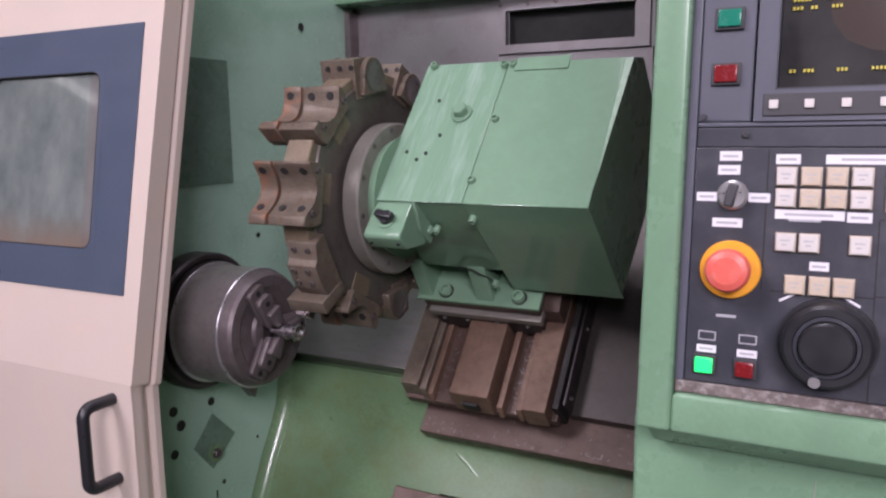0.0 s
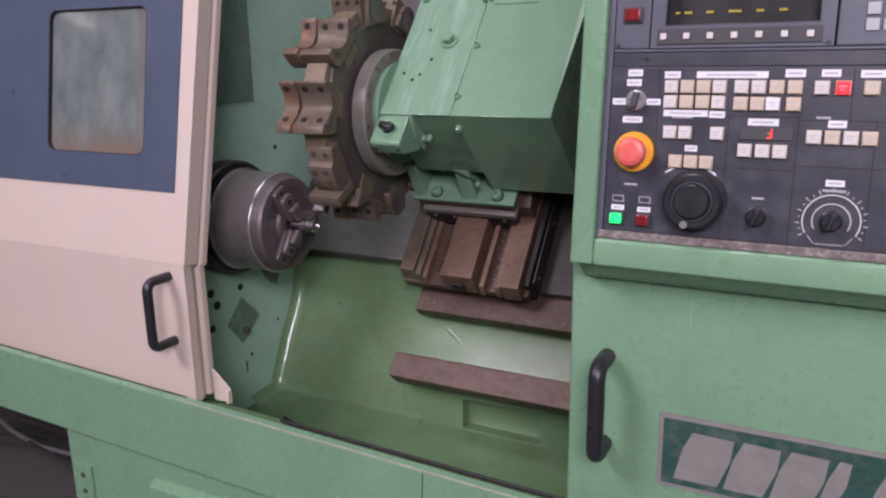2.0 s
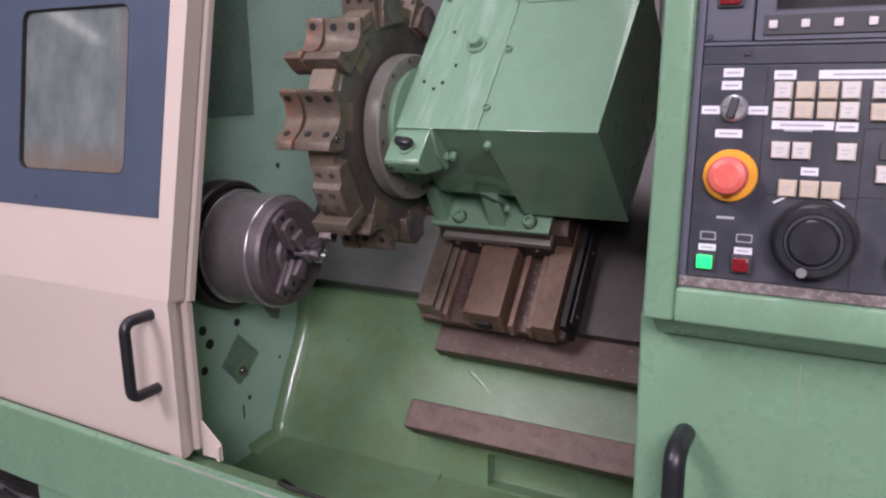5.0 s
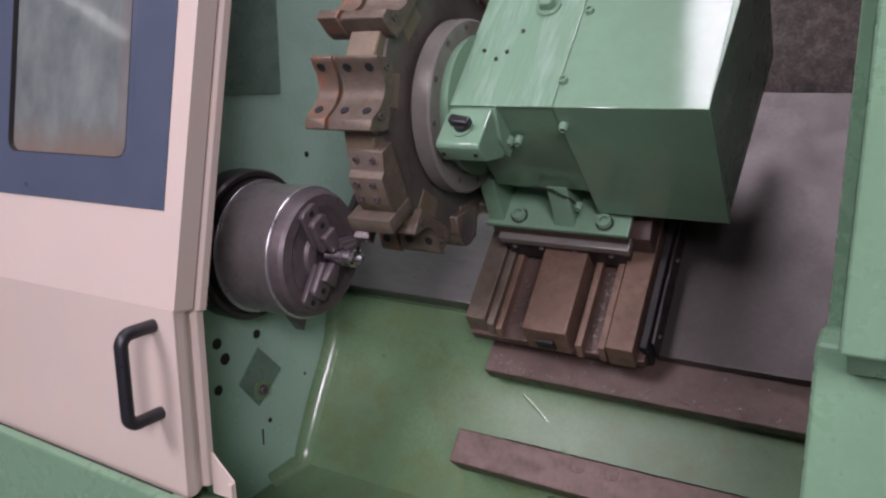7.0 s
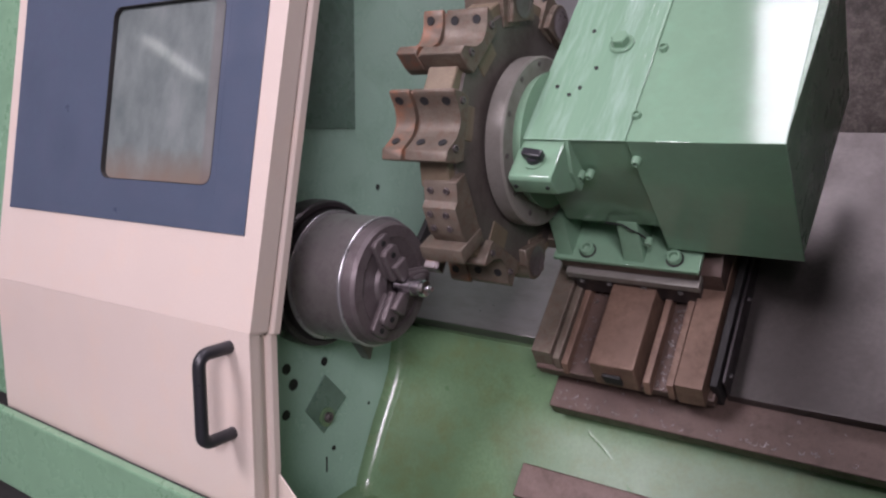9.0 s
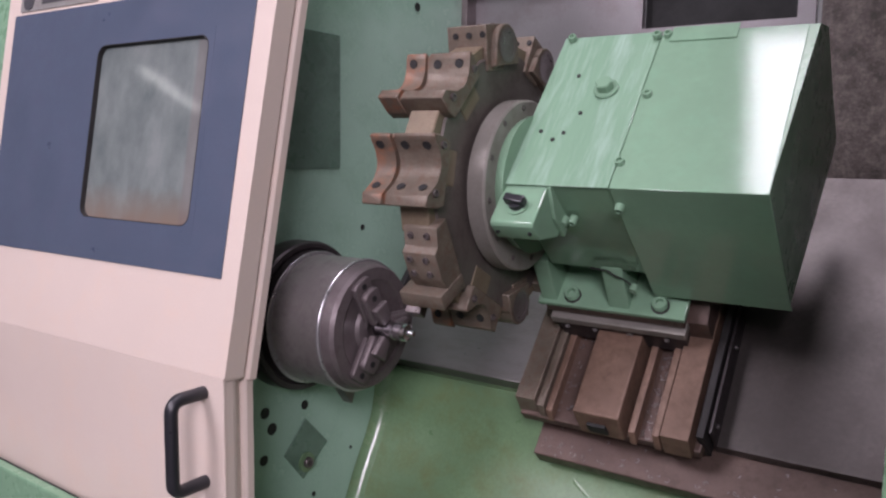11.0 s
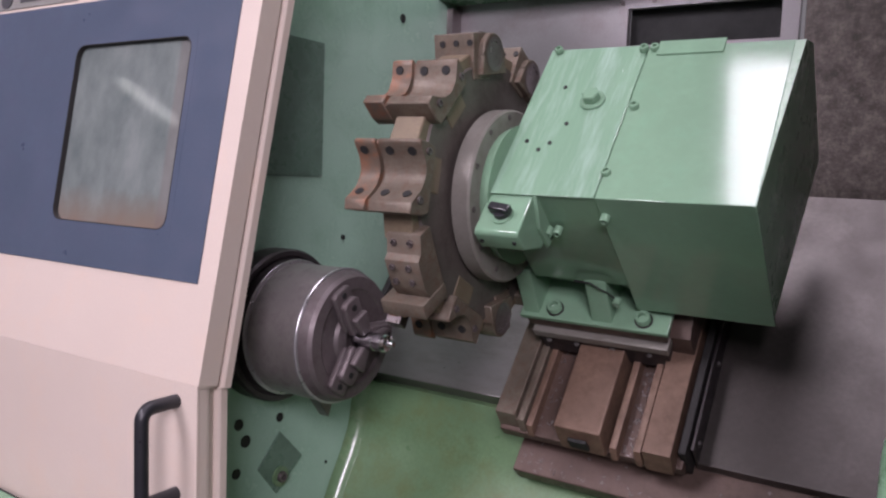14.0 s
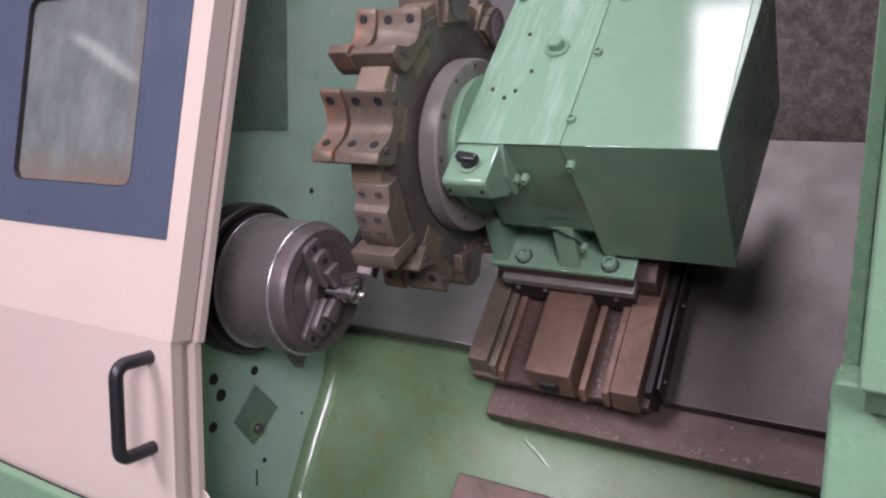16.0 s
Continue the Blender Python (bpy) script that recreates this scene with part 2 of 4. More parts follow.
def box(bm, x0, x1, y0, y1, z0, z1, r=0.003, seg=2):
    vs = [bm.verts.new((x, y, z)) for x in (x0, x1) for y in (y0, y1) for z in (z0, z1)]
    fs = [bm.faces.new([vs[i] for i in f]) for f in ((0, 1, 3, 2), (4, 6, 7, 5), (0, 4, 5, 1), (2, 3, 7, 6), (0, 2, 6, 4), (1, 5, 7, 3))]
    if r:
        es = list({e for f in fs for e in f.edges})
        bmesh.ops.bevel(bm, geom=es, offset=r, segments=seg, profile=0.5, affect="EDGES")
    return bm


def prism(bm, prof, x0, x1, r=0.0, seg=2):
    """A closed outline of (y, z) drawn out along x."""
    a = [bm.verts.new((x0, y, z)) for y, z in prof]
    b = [bm.verts.new((x1, y, z)) for y, z in prof]
    k = len(prof)
    fs = [bm.faces.new(a), bm.faces.new(b[::-1])]
    fs += [bm.faces.new((a[i], b[i], b[(i + 1) % k], a[(i + 1) % k])) for i in range(k)]
    if r:
        es = list({e for f in fs for e in f.edges})
        bmesh.ops.bevel(bm, geom=es, offset=r, segments=seg, profile=0.5, affect="EDGES")
    return bm


def plate(bm, outline, z0, z1, r=0.0, seg=1):
    """A closed outline of (x, y) drawn out along z."""
    a = [bm.verts.new((x, y, z0)) for x, y in outline]
    b = [bm.verts.new((x, y, z1)) for x, y in outline]
    k = len(outline)
    fs = [bm.faces.new(a[::-1]), bm.faces.new(b)]
    fs += [bm.faces.new((a[i], a[(i + 1) % k], b[(i + 1) % k], b[i])) for i in range(k)]
    if r:
        es = list({e for f in fs for e in f.edges})
        bmesh.ops.bevel(bm, geom=es, offset=r, segments=seg, profile=0.5, affect="EDGES")
    return bm


def turned(bm, prof, n=32, axis="X", at=(0, 0, 0)):
    """A solid of revolution from (along, radius) pairs."""
    rings = []
    for a, r in prof:
        ring = []
        for i in range(n if r > 1e-6 else 1):
            q = 2 * math.pi * i / n
            p = {"X": (a, r * math.cos(q), r * math.sin(q)), "Z": (r * math.cos(q), r * math.sin(q), a), "Y": (r * math.sin(q), a, r * math.cos(q))}[axis]
            ring.append(bm.verts.new([p[j] + at[j] for j in range(3)]))
        rings.append(ring)
    for p, q in zip(rings, rings[1:]):
        for i in range(n):
            j = (i + 1) % n
            if len(p) == 1 and len(q) > 1:
                bm.faces.new((p[0], q[j], q[i]))
            elif len(q) == 1 and len(p) > 1:
                bm.faces.new((p[i], p[j], q[0]))
            elif len(p) > 1:
                bm.faces.new((p[i], p[j], q[j], q[i]))
    for ring in (rings[0], rings[-1]):
        if len(ring) > 1 and ring[0].link_faces and len(ring[0].link_faces) < 4:
            bm.faces.new(ring)
    return bm


def sweep(bm, pts, r, n=10, flat=1.0):
    """A round bar along points."""
    pts = [Vector(p) for p in pts]
    rings, side = [], None
    for i, p in enumerate(pts):
        d = (pts[min(i + 1, len(pts) - 1)] - pts[max(i - 1, 0)]).normalized()
        if side is None:
            side = d.orthogonal().normalized()
        side = (side - d * side.dot(d)).normalized()
        up = d.cross(side)
        rings.append([bm.verts.new(p + r * (math.cos(q) * side + flat * math.sin(q) * up)) for q in [2 * math.pi * k / n for k in range(n)]])
    for a, b in zip(rings, rings[1:]):
        for k in range(n):
            bm.faces.new((a[k], a[(k + 1) % n], b[(k + 1) % n], b[k]))
    bm.faces.new(rings[0][::-1])
    bm.faces.new(rings[-1])
    return bm


def rounded(x0, x1, y0, y1, r, n=5):
    out = []
    for cx, cy, a in ((x1 - r, y1 - r, 0), (x0 + r, y1 - r, 90), (x0 + r, y0 + r, 180), (x1 - r, y0 + r, 270)):
        out += [(cx + r * math.cos(radians(a + 90 * k / n)), cy + r * math.sin(radians(a + 90 * k / n))) for k in range(n + 1)]
    return out


def frame_ring(bm, outer, inner, z0, z1):
    """A flat ring between two outlines of equal length."""
    k = len(outer)
    v = [[bm.verts.new((x, y, z)) for x, y in o] for o, z in ((outer, z0), (outer, z1), (inner, z1), (inner, z0))]
    for a, b in ((0, 1), (1, 2), (2, 3), (3, 0)):
        for i in range(k):
            j = (i + 1) % k
            bm.faces.new((v[a][i], v[a][j], v[b][j], v[b][i]))
    return bm


_bolts = {}


def bolt(parent, m, r=0.008, h=0.008, material=None, name="bolt"):
    """A socket head screw that stands on the plane z=0 of m."""
    material = material or GREEN
    key = (r, h, material.name)
    if key not in _bolts:
        bm = turned(mesh(), [(-0.001, r), (h * 0.85, r), (h, r * 0.9), (h, r * 0.58), (h * 0.35, r * 0.52), (h * 0.35, 0)], 16, "Z")
        _bolts[key] = finish(bm, "bolt", material, 40)
    return place(name, _bolts[key], parent, m)


# flat near-black disc; a hole's shaded depth is put into its colour
def hole(parent, m, r=0.004, material=None, name="screw_hole"):
    key = ("hole", r)
    if key not in _bolts:
        _bolts[key] = finish(turned(mesh(), [(0.0012, 0), (0.0012, r * 0.8), (0.002, r), (-0.002, r)], 12, "Z"), "screw_hole", DARK)
    return place(name, _bolts[key], parent, m)


def grip(parent, m, length, depth, r, name="handle", label="black plastic pull handle"):
    """A U-shaped pull handle along y of m, standing out along z."""
    pts, c = [], 0.022
    a, b = -length / 2, length / 2
    pts.append((0, a, 0))
    for k in range(7):
        q = radians(90 * k / 6)
        pts.append((0, a + c - c * math.cos(q), depth - c + c * math.sin(q)))
    for k in range(7):
        q = radians(90 * k / 6)
        pts.append((0, b - c + c * math.sin(q), depth - c + c * math.cos(q)))
    pts.append((0, b, 0))
    return part(name, sweep(mesh(), pts, r, 12), BLACK, parent, label, m, 60)


def ring_panel(bm, x0, x1, y0, y1, z0, z1, hole_):
    h = hole_
    for a in ((x0, h[0], y0, y1), (h[1], x1, y0, y1), (h[0], h[1], y0, h[2]), (h[0], h[1], h[3], y1)):
        box(bm, a[0], a[1], a[2], a[3], z0, z1, 0)
    bmesh.ops.remove_doubles(bm, verts=bm.verts, dist=1e-5)
    return bm


# ---- the hall round the machine ----
def slab(name, x0, x1, y0, y1, z0, z1, material, label, category):
    ob = part(name, box(mesh(), x0, x1, y0, y1, z0, z1, 0), material)
    return tagged(ob, label, category, "", "structure")


slab("floor", -8, 6, -7, 6, -0.2, 0, CONCRETE, "dark oil-stained concrete workshop floor", "floor")
slab("ceiling", -8, 6, -7, 6, CEIL, CEIL + 0.15, WALLPAINT, "plain pale workshop ceiling", "ceiling")
slab("wall_north", -8, 6, 6, 6.2, 0, CEIL, WALLPAINT, "plain pale workshop wall", "wall")
slab("wall_south", -8, 6, -7.2, -7, 0, CEIL, WALLPAINT, "plain pale workshop wall", "wall")
slab("wall_west", -8.2, -8, -7, 6, 0, CEIL, WALLPAINT, "plain pale workshop wall", "wall")
slab("wall_east", 6, 6.2, -7, 6, 0, CEIL, WALLPAINT, "plain pale workshop wall", "wall")

# a tube lamp far down the hall, mirrored in the door's pane
tube = thing("tube_lamp", (-6.74, -2.45, 3.28), "white tube lamp hanging in the workshop", "tube lamp")
TUBE = pose(-6.74, -2.45, 3.25, 0, 0, 70)
part("housing", box(mesh(), -0.50, 0.50, -0.07, 0.07, 0.03, 0.08, 0.01), WHITE, tube, "white sheet metal housing", TUBE)
part("tube", sweep(mesh(), [(-0.48, 0, 0), (0.48, 0, 0)], 0.045, 14), TUBEGLOW, tube, "lit white tube", TUBE, 60)
for x in (-0.4, 0.4):
    part("hanger", sweep(mesh(), [(x, 0, 0.07), (x, 0, CEIL - 3.25)], 0.006, 8), STEEL, tube, "", TUBE)

# ---- machine housing ----
# bed casting: the oily green trough under the slides
bed = thing("machine_bed", (-0.6, 1.6, 0), "oily green cast machine bed with a coolant trough", "machine bed")


def arc(cx, cy, r, a0, a1, n=6):
    return [(cx + r * math.cos(radians(a0 + (a1 - a0) * k / n)), cy + r * math.sin(radians(a0 + (a1 - a0) * k / n))) for k in range(n + 1)]


trough = [(1.84, 0.79), (1.80, 0.785), (1.785, 0.735), (1.777, 0.69), (1.768, 0.655), (1.742, 0.60), (1.70, 0.53), (1.663, 0.455), (1.636, 0.40), (1.622, 0.364), (1.595, 0.358), (1.50, 0.353),
          (1.14, 0.335), (1.14, 0.20), (2.4, 0.20), (2.4, 0.79)]
part("trough", prism(mesh(), trough, -1.33, -0.76), GREEN_WET, bed, "green oily coolant trough", sharp=50)
deep = trough[:7] + [(1.755, 0.50), (1.77, 0.36)] + trough[10:]
part("trough_end", prism(mesh(), deep, -0.76, 1.2), GREEN_WET, bed, "", I4, 50)
# rounded corner between the trough and the headstock wall
bm = mesh()
rad, rows_ = 0.032, []
pts_ = [Vector(p) for p in trough[1:12]]
for i, p in enumerate(pts_):
    d = (pts_[min(i + 1, 10)] - pts_[max(i - 1, 0)]).normalized()
    nrm = Vector((-d.y, d.x)) if -d.y < 0 or d.x > 0 else Vector((d.y, -d.x))
    nrm = nrm if nrm.x < 0.2 else -nrm
    rows_.append([bm.verts.new((-1.3195 + rad * (1 - math.cos(a)), p.x + nrm.x * rad * (1 - math.sin(a)), p.y + nrm.y * rad * (1 - math.sin(a)))) for a in [radians(90 * k / 6) for k in range(7)]])
for a, b in zip(rows_, rows_[1:]):
    for k in range(6):
        bm.faces.new((a[k], a[k + 1], b[k + 1], b[k]))
part("corner_fillet", bm, GREEN_OIL, bed, "", I4, 70)
part("web_rib", sweep(mesh(), [(-0.752, 1.7665, 0.645), (-0.732, 1.753, 0.62), (-0.697, 1.743, 0.60), (-0.665, 1.731, 0.578), (-0.637, 1.717, 0.553), (-0.613, 1.702, 0.531), (-0.600, 1.694, 0.512)], 0.013, 18), GREEN_OIL, bed, "rounded cast rib", pose(0, 0.0095, -0.0055), 70)
X0, X1, Z0, Z1 = -0.622, -0.378, 0.364, 0.458
part("lower_web", ring_panel(mesh(), -0.83, 1.2, 0.29, 0.525, -0.05, 0.0, (X0, X1, Z0, Z1)), GREEN_WET, bed, "", pose(0, 1.628, 0, 90, 0, 0), 50)
part("pocket_scoop", prism(mesh(), [(1.634, 0.346), (1.652, 0.350), (1.668, 0.366), (1.676, 0.43), (1.678, 0.485), (1.755, 0.485), (1.755, 0.30), (1.65, 0.30)], -0.66, -0.34), GREEN_WET, bed, "scooped back of a cast opening", I4, 60)
# ways
part("front_way", prism(mesh(), [(-0.302, -0.60), (-0.302, -0.645), (-0.27, -0.66), (-0.16, -0.66), (-0.16, -0.60)], -0.815, 1.2, 0.003), BROWN, bed, "browned steel guide way", SLANT)
part("lower_way", box(mesh(), -0.81, 1.2, -0.53, -0.455, -0.625, -0.558, 0.003), BROWN, bed, "browned steel lower way", SLANT)
part("rear_way", box(mesh(), -1.32, -0.70, -0.15, 0.5, -0.66, -0.585, 0.003), WAYSTEEL, bed, "bare grey steel way plate", SLANT)

for x, u in ((-0.53, -0.474), (-0.46, -0.472)):
    bm = mesh()
    turned(bm, [(-0.004, 0.0145), (0.0006, 0.0145), (0.0010, 0.0135), (0.0010, 0.0)], 24, "Z")
    part("way_plug", bm, BROWN, bed, "", SLANT @ pose(x, u, -0.558))
# telescopic way cover and rear sheets
cover = thing("way_cover", (-0.1, 1.9, 0.8), "dull brown-grey sheet steel way cover", "way cover")
part("sheet", box(mesh(), -0.43, 1.2, -0.208, 0.49, -0.580, -0.566, 0.002), SHEET, cover, "", SLANT)
part("front_lip", box(mesh(), -0.43, 1.2, -0.207, -0.200, -0.600, -0.5805, 0.001), SHEET, cover, "", SLANT)
rear = thing("rear_guard", (-0.6, 2.2, 1.3), "speckled brown sheet metal rear guard", "rear guard")
part("lower_sheet", box(mesh(), -0.36, 1.2, 2.20, 2.215, 1.30, 2.3, 0.002), SPECK, rear)
part("upper_sheet", box(mesh(), -1.34, -0.81, 2.20, 2.212, 1.0, 1.84, 0.002), BACKGREY, rear, "dull grey sheet")
part("seam_strip", box(mesh(), -0.365, 1.2, 2.188, 2.199, 1.292, 1.305, 0.002), SHEET, rear)
part("corner_channel", box(mesh(), -1.33, -1.30, 2.15, 2.199, 1.0, 1.82, 0.002), STEEL_DK, rear)
part("header", box(mesh(), -1.335, -0.05, 2.10, 2.199, 1.835, 2.3, 0.004), GREEN, rear, "green painted header beam")
g = thing("rear_grille", (-0.6, 2.2, 1.69), "bolted grey frame, shade of its opening put in a near-black sheet", "grille")
bm = mesh()
frame_ring(bm, [(-0.81, 1.665), (-0.37, 1.665), (-0.37, 1.815), (-0.81, 1.815)], [(-0.785, 1.69), (-0.41, 1.69), (-0.41, 1.785), (-0.785, 1.785)], -0.012, 0.012)
part("frame", bm, BACKGREY, g, "", pose(0, 2.20, 0, 90, 0, 0))
# near-black sheet: the shade inside the opening is put into its colour
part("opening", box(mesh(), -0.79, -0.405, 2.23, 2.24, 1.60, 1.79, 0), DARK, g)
part("lower_panel", box(mesh(), -0.81, -0.362, 2.20, 2.212, 1.0, 1.664, 0.002), BACKGREY, g)
for k in range(6):
    bolt(g, pose(-0.80 + 0.084 * k, 2.186, 1.80, 90), 0.006, 0.004, STEEL_DK)

# unseen end and top sheets, added to keep stray light off the turret
end = thing("end_light_block", (1.2, 1.7, 0.3), "unseen dark green sheet added to block light at the far end", "end guard")
part("end_sheet", box(mesh(), 1.2, 1.22, 1.16, 2.25, 0.2, 2.3, 0.003), DARKGREEN, end)
part("top_sheet", box(mesh(), -0.07, 1.22, 1.165, 2.25, 2.30, 2.32, 0.003), DARKGREEN, end)

# headstock wall
head = thing("headstock", (-1.45, 1.7, 0), "green painted headstock casting with holes", "headstock")
part("wall", box(mesh(), -1.62, -1.32, 1.30, 2.25, 0.25, 2.3, 0.004), GREEN_WALL, head)
# black strip where the way plate meets the wall
part("edge_strip", box(mesh(), -1.3195, -1.302, 0.0, 0.62, -0.60, -0.520, 0.003), RUBBER, head, "black strip along the wall", SLANT)
part("drip_wedge", prism(mesh(), [(1.53, 0.81), (1.59, 0.79), (1.575, 0.752)], -1.275, -1.245, 0.002), STEEL_DK, head, "dark pointed guard plate")
WALLX = Matrix(((0, 0, 1, -1.32), (1, 0, 0, 0), (0, 1, 0, 0), (0, 0, 0, 1)))    # x = y of the world, y = up, z = away from the wall
for y, z, r in ((1.487, 0.758, 0.011), (1.36, 0.772, 0.013), (1.381, 0.729, 0.014), (1.355, 0.662, 0.012), (1.516, 0.524, 0.006), (1.928, 1.751, 0.012), (1.70, 1.17, 0.007), (1.655, 0.60, 0.004)):
    hole(head, WALLX @ pose(y, z, 0), r)
# thin dark patch: the wall's dark reflection put into a sheet's colour
part("wall_dark_patch", box(mesh(), 1.302, 1.613, 1.32, 1.635, 0.0, 0.003, 0.001), DARKGREEN, head, "dark green patch put in for a dark reflection on the wall", WALLX)
# plate darker than the wall's green: its shade is put into the colour
bm = mesh()
plate(bm, [(1.487, 0.725), (1.565, 0.645), (1.48, 0.575), (1.418, 0.652)], -0.002, 0.003, 0.001)
part("bracket_plate", bm, DARKGREEN, head, "", WALLX)
bm = mesh()
turned(bm, [(0.0, 0.024), (0.006, 0.024), (0.006, 0.016)], 20, "Z")
part("washer", bm, GREEN_WET, head, "", WALLX @ pose(1.487, 0.617, 0.003))
bolt(head, WALLX @ pose(1.487, 0.617, 0.006), 0.013, 0.012, STEEL_DK)
part("slot", box(mesh(), 1.487, 1.491, 0.47, 0.51, 0, 0.0015, 0), DARK, head, "", WALLX @ pose(0, 0, 0))

# spindle, chuck, workpiece
SPIN = (0.006, 1.445, 0.990)
chuck = thing("lathe_chuck", (-1.30, 1.445, 0.990), "dark steel three-jaw chuck on the spindle", "chuck")
part("back_plate", turned(mesh(), [(-1.327, 0.168), (-1.318, 0.170), (-1.272, 0.170), (-1.266, 0.166), (-1.266, 0.156), (-1.272, 0.152), (-1.272, 0.149), (-1.250, 0.149), (-1.247, 0.145), (-1.247, 0.10)], 64, "X", SPIN), BLACKSTEEL, chuck, "blackened spindle collar")
part("collar_edge", turned(mesh(), [(-1.250, 0.1485), (-1.248, 0.1495), (-1.246, 0.1485), (-1.246, 0.142)], 64, "X", SPIN), KNOBGREY, chuck)
part("body", turned(mesh(), [(-1.247, 0.10), (-1.247, 0.138), (-1.242, 0.142), (-1.115, 0.143), (-1.111, 0.142), (-1.111, 0.10)], 72, "X", SPIN), CHUCK, chuck)
part("face", turned(mesh(), [(-1.112, 0.1), (-1.112, 0.1405), (-1.104, 0.1385), (-1.088, 0.134), (-1.080, 0.128), (-1.078, 0.104), (-1.081, 0.098), (-1.083, 0.06), (-1.076, 0.054), (-1.074, 0.046), (-1.074, 0.03), (-1.09, 0.026), (-1.09, 0.0)], 72, "X", SPIN), CHUCK_FACE, chuck, "dark worn chuck face")
part("bright_rim", turned(mesh(), [(-1.1155, 0.1430), (-1.1145, 0.1442), (-1.1110, 0.1446), (-1.1085, 0.1432), (-1.1080, 0.140)], 72, "X", SPIN), KNOBGREY, chuck, "bright turned rim")
for k in range(3):
    q = 28 + 120 * k
    bm = mesh()
    prism(bm, [(-0.027, 0.030), (0.027, 0.030), (0.027, 0.116), (0.017, 0.122), (-0.017, 0.122), (-0.027, 0.116)], -1.080, -1.066, 0.005, 3)
    prism(bm, [(-0.024, 0.024), (0.024, 0.024), (0.024, 0.092), (0.014, 0.099), (-0.014, 0.099), (-0.024, 0.092)], -1.067, -1.050, 0.005, 3)
    prism(bm, [(-0.013, 0.0185), (0.013, 0.0185), (0.021, 0.064), (-0.021, 0.064)], -1.051, -1.034, 0.005, 3)
    jaw = part("jaw", bm, CHUCK_FACE, chuck, "", pose(*SPIN, q, 0, 0))
    for z in (0.080, 0.108):
        hole(jaw, pose(*SPIN, q, 0, 0) @ pose(-1.0497 if z < 0.1 else -1.0657, 0, z, 0, 90, 0), 0.0065)
work = part("workpiece", turned(mesh(), [(-1.07, 0.0), (-1.07, 0.0175), (-1.034, 0.0175), (-1.033, 0.0188), (-1.022, 0.0188), (-1.021, 0.0178), (-1.012, 0.0178), (-1.011, 0.0188), (-0.999, 0.0188), (-0.998, 0.0178), (-0.990, 0.0175), (-0.989, 0.0155), (-0.988, 0.007), (-0.975, 0.006), (-0.974, 0.0)], 32, "X", SPIN), CHROME)
tagged(work, "small bright turned steel workpiece held in the chuck", "workpiece")

# ---- turret ----
turret = thing("tool_turret", (-0.6, 1.75, 1.05), "light green tool turret housing with a steel tool disc", "tool turret")
part("housing", prism(mesh(), [(0.002, -0.004), (0.378, -0.004), (0.378, -0.30), (0.30, -0.34), (0.05, -0.34), (0.05, -0.285), (0.002, -0.27)], -0.757, -0.30, 0.004), GREEN_TOP, turret, "", SLANT)
part("left_cover", prism(mesh(), [(0.0, -0.003), (0.0, 0.0), (0.382, 0.0), (0.382, -0.003)], -0.759, -0.5565, 0.001), GREEN_BRUSH, turret, "", SLANT)
bm = mesh()
prism(bm, [(-0.003, 0.003), (0.372, 0.003), (0.372, -0.003), (0.0, -0.003), (0.0, -0.345), (-0.003, -0.345)], -0.553, -0.295, 0.0015)
part("right_cover", bm, GREEN_TOP, turret, "glossy bent sheet cover", SLANT)
bm = mesh()
rim = [(-0.297 + 0.05 * u + 0.01 * w, u, w) for u, w in ((-0.0025, 0.0022), (0.371, 0.0022), (0.42, -0.05), (0.42, -0.36), (-0.0025, -0.3445))]
va, vb = [bm.verts.new(p) for p in rim], [bm.verts.new((-0.32, p[1], p[2])) for p in rim]
bm.faces.new(va)
bm.faces.new(vb[::-1])
for k in range(5):
    bm.faces.new((va[k], vb[k], vb[(k + 1) % 5], va[(k + 1) % 5]))
part("side_cover", bm, GREEN, turret, "flared green side cover", SLANT)
part("cover_strip", box(mesh(), -0.535, -0.412, 0.347, 0.384, 0.0035, 0.0065, 0.001), GREEN_TOP, turret, "", SLANT)
bm = mesh()
turned(bm, [(0.0, 0.024), (0.004, 0.024), (0.006, 0.021), (0.006, 0.017)], 24, "Z")
turned(bm, [(0.0, 0.017), (0.020, 0.017), (0.022, 0.015), (0.022, 0)], 6, "Z")
part("filler_plug", bm, GREEN_TOP, turret, "green painted hexagon filler plug", SLANT @ pose(-0.627, 0.232, 0))
for x, u in ((-0.740, 0.374), (-0.562, 0.366), (-0.541, 0.366), (-0.541, 0.212), (-0.548, 0.053)):
    bolt(turret, SLANT @ pose(x, u, 0.003), 0.0085, 0.009, GREEN_TOP)
for x, u in ((-0.727, 0.128), (-0.696, 0.107), (-0.679, 0.124), (-0.695, 0.271), (-0.661, 0.173)):
    hole(turret, SLANT @ pose(x, u, 0), 0.0042)
bolt(turret, SLANT @ pose(-0.545, -0.003, -0.045, 90), 0.0085, 0.014, GREEN_TOP)
# switch box with its black knob
bm = mesh()
prism(bm, [(0.004, -0.006), (-0.080, -0.006), (-0.086, -0.012), (-0.086, -0.050), (-0.040, -0.105), (0.004, -0.105)], -0.760, -0.672, 0.003)
sw = part("switch_box", bm, GREEN_TOP, turret, "green box with a black rotary knob", SLANT)
bm = mesh()
turned(bm, [(-0.006, 0.021), (-0.003, 0.021), (-0.003, 0)], 24, "Z")
part("dial_plate", bm, GREEN_TOP, sw, "", SLANT @ pose(-0.716, -0.044, 0))
bm = mesh()
box(bm, -0.021, 0.021, -0.008, 0.008, 0.0, 0.018, 0.003)
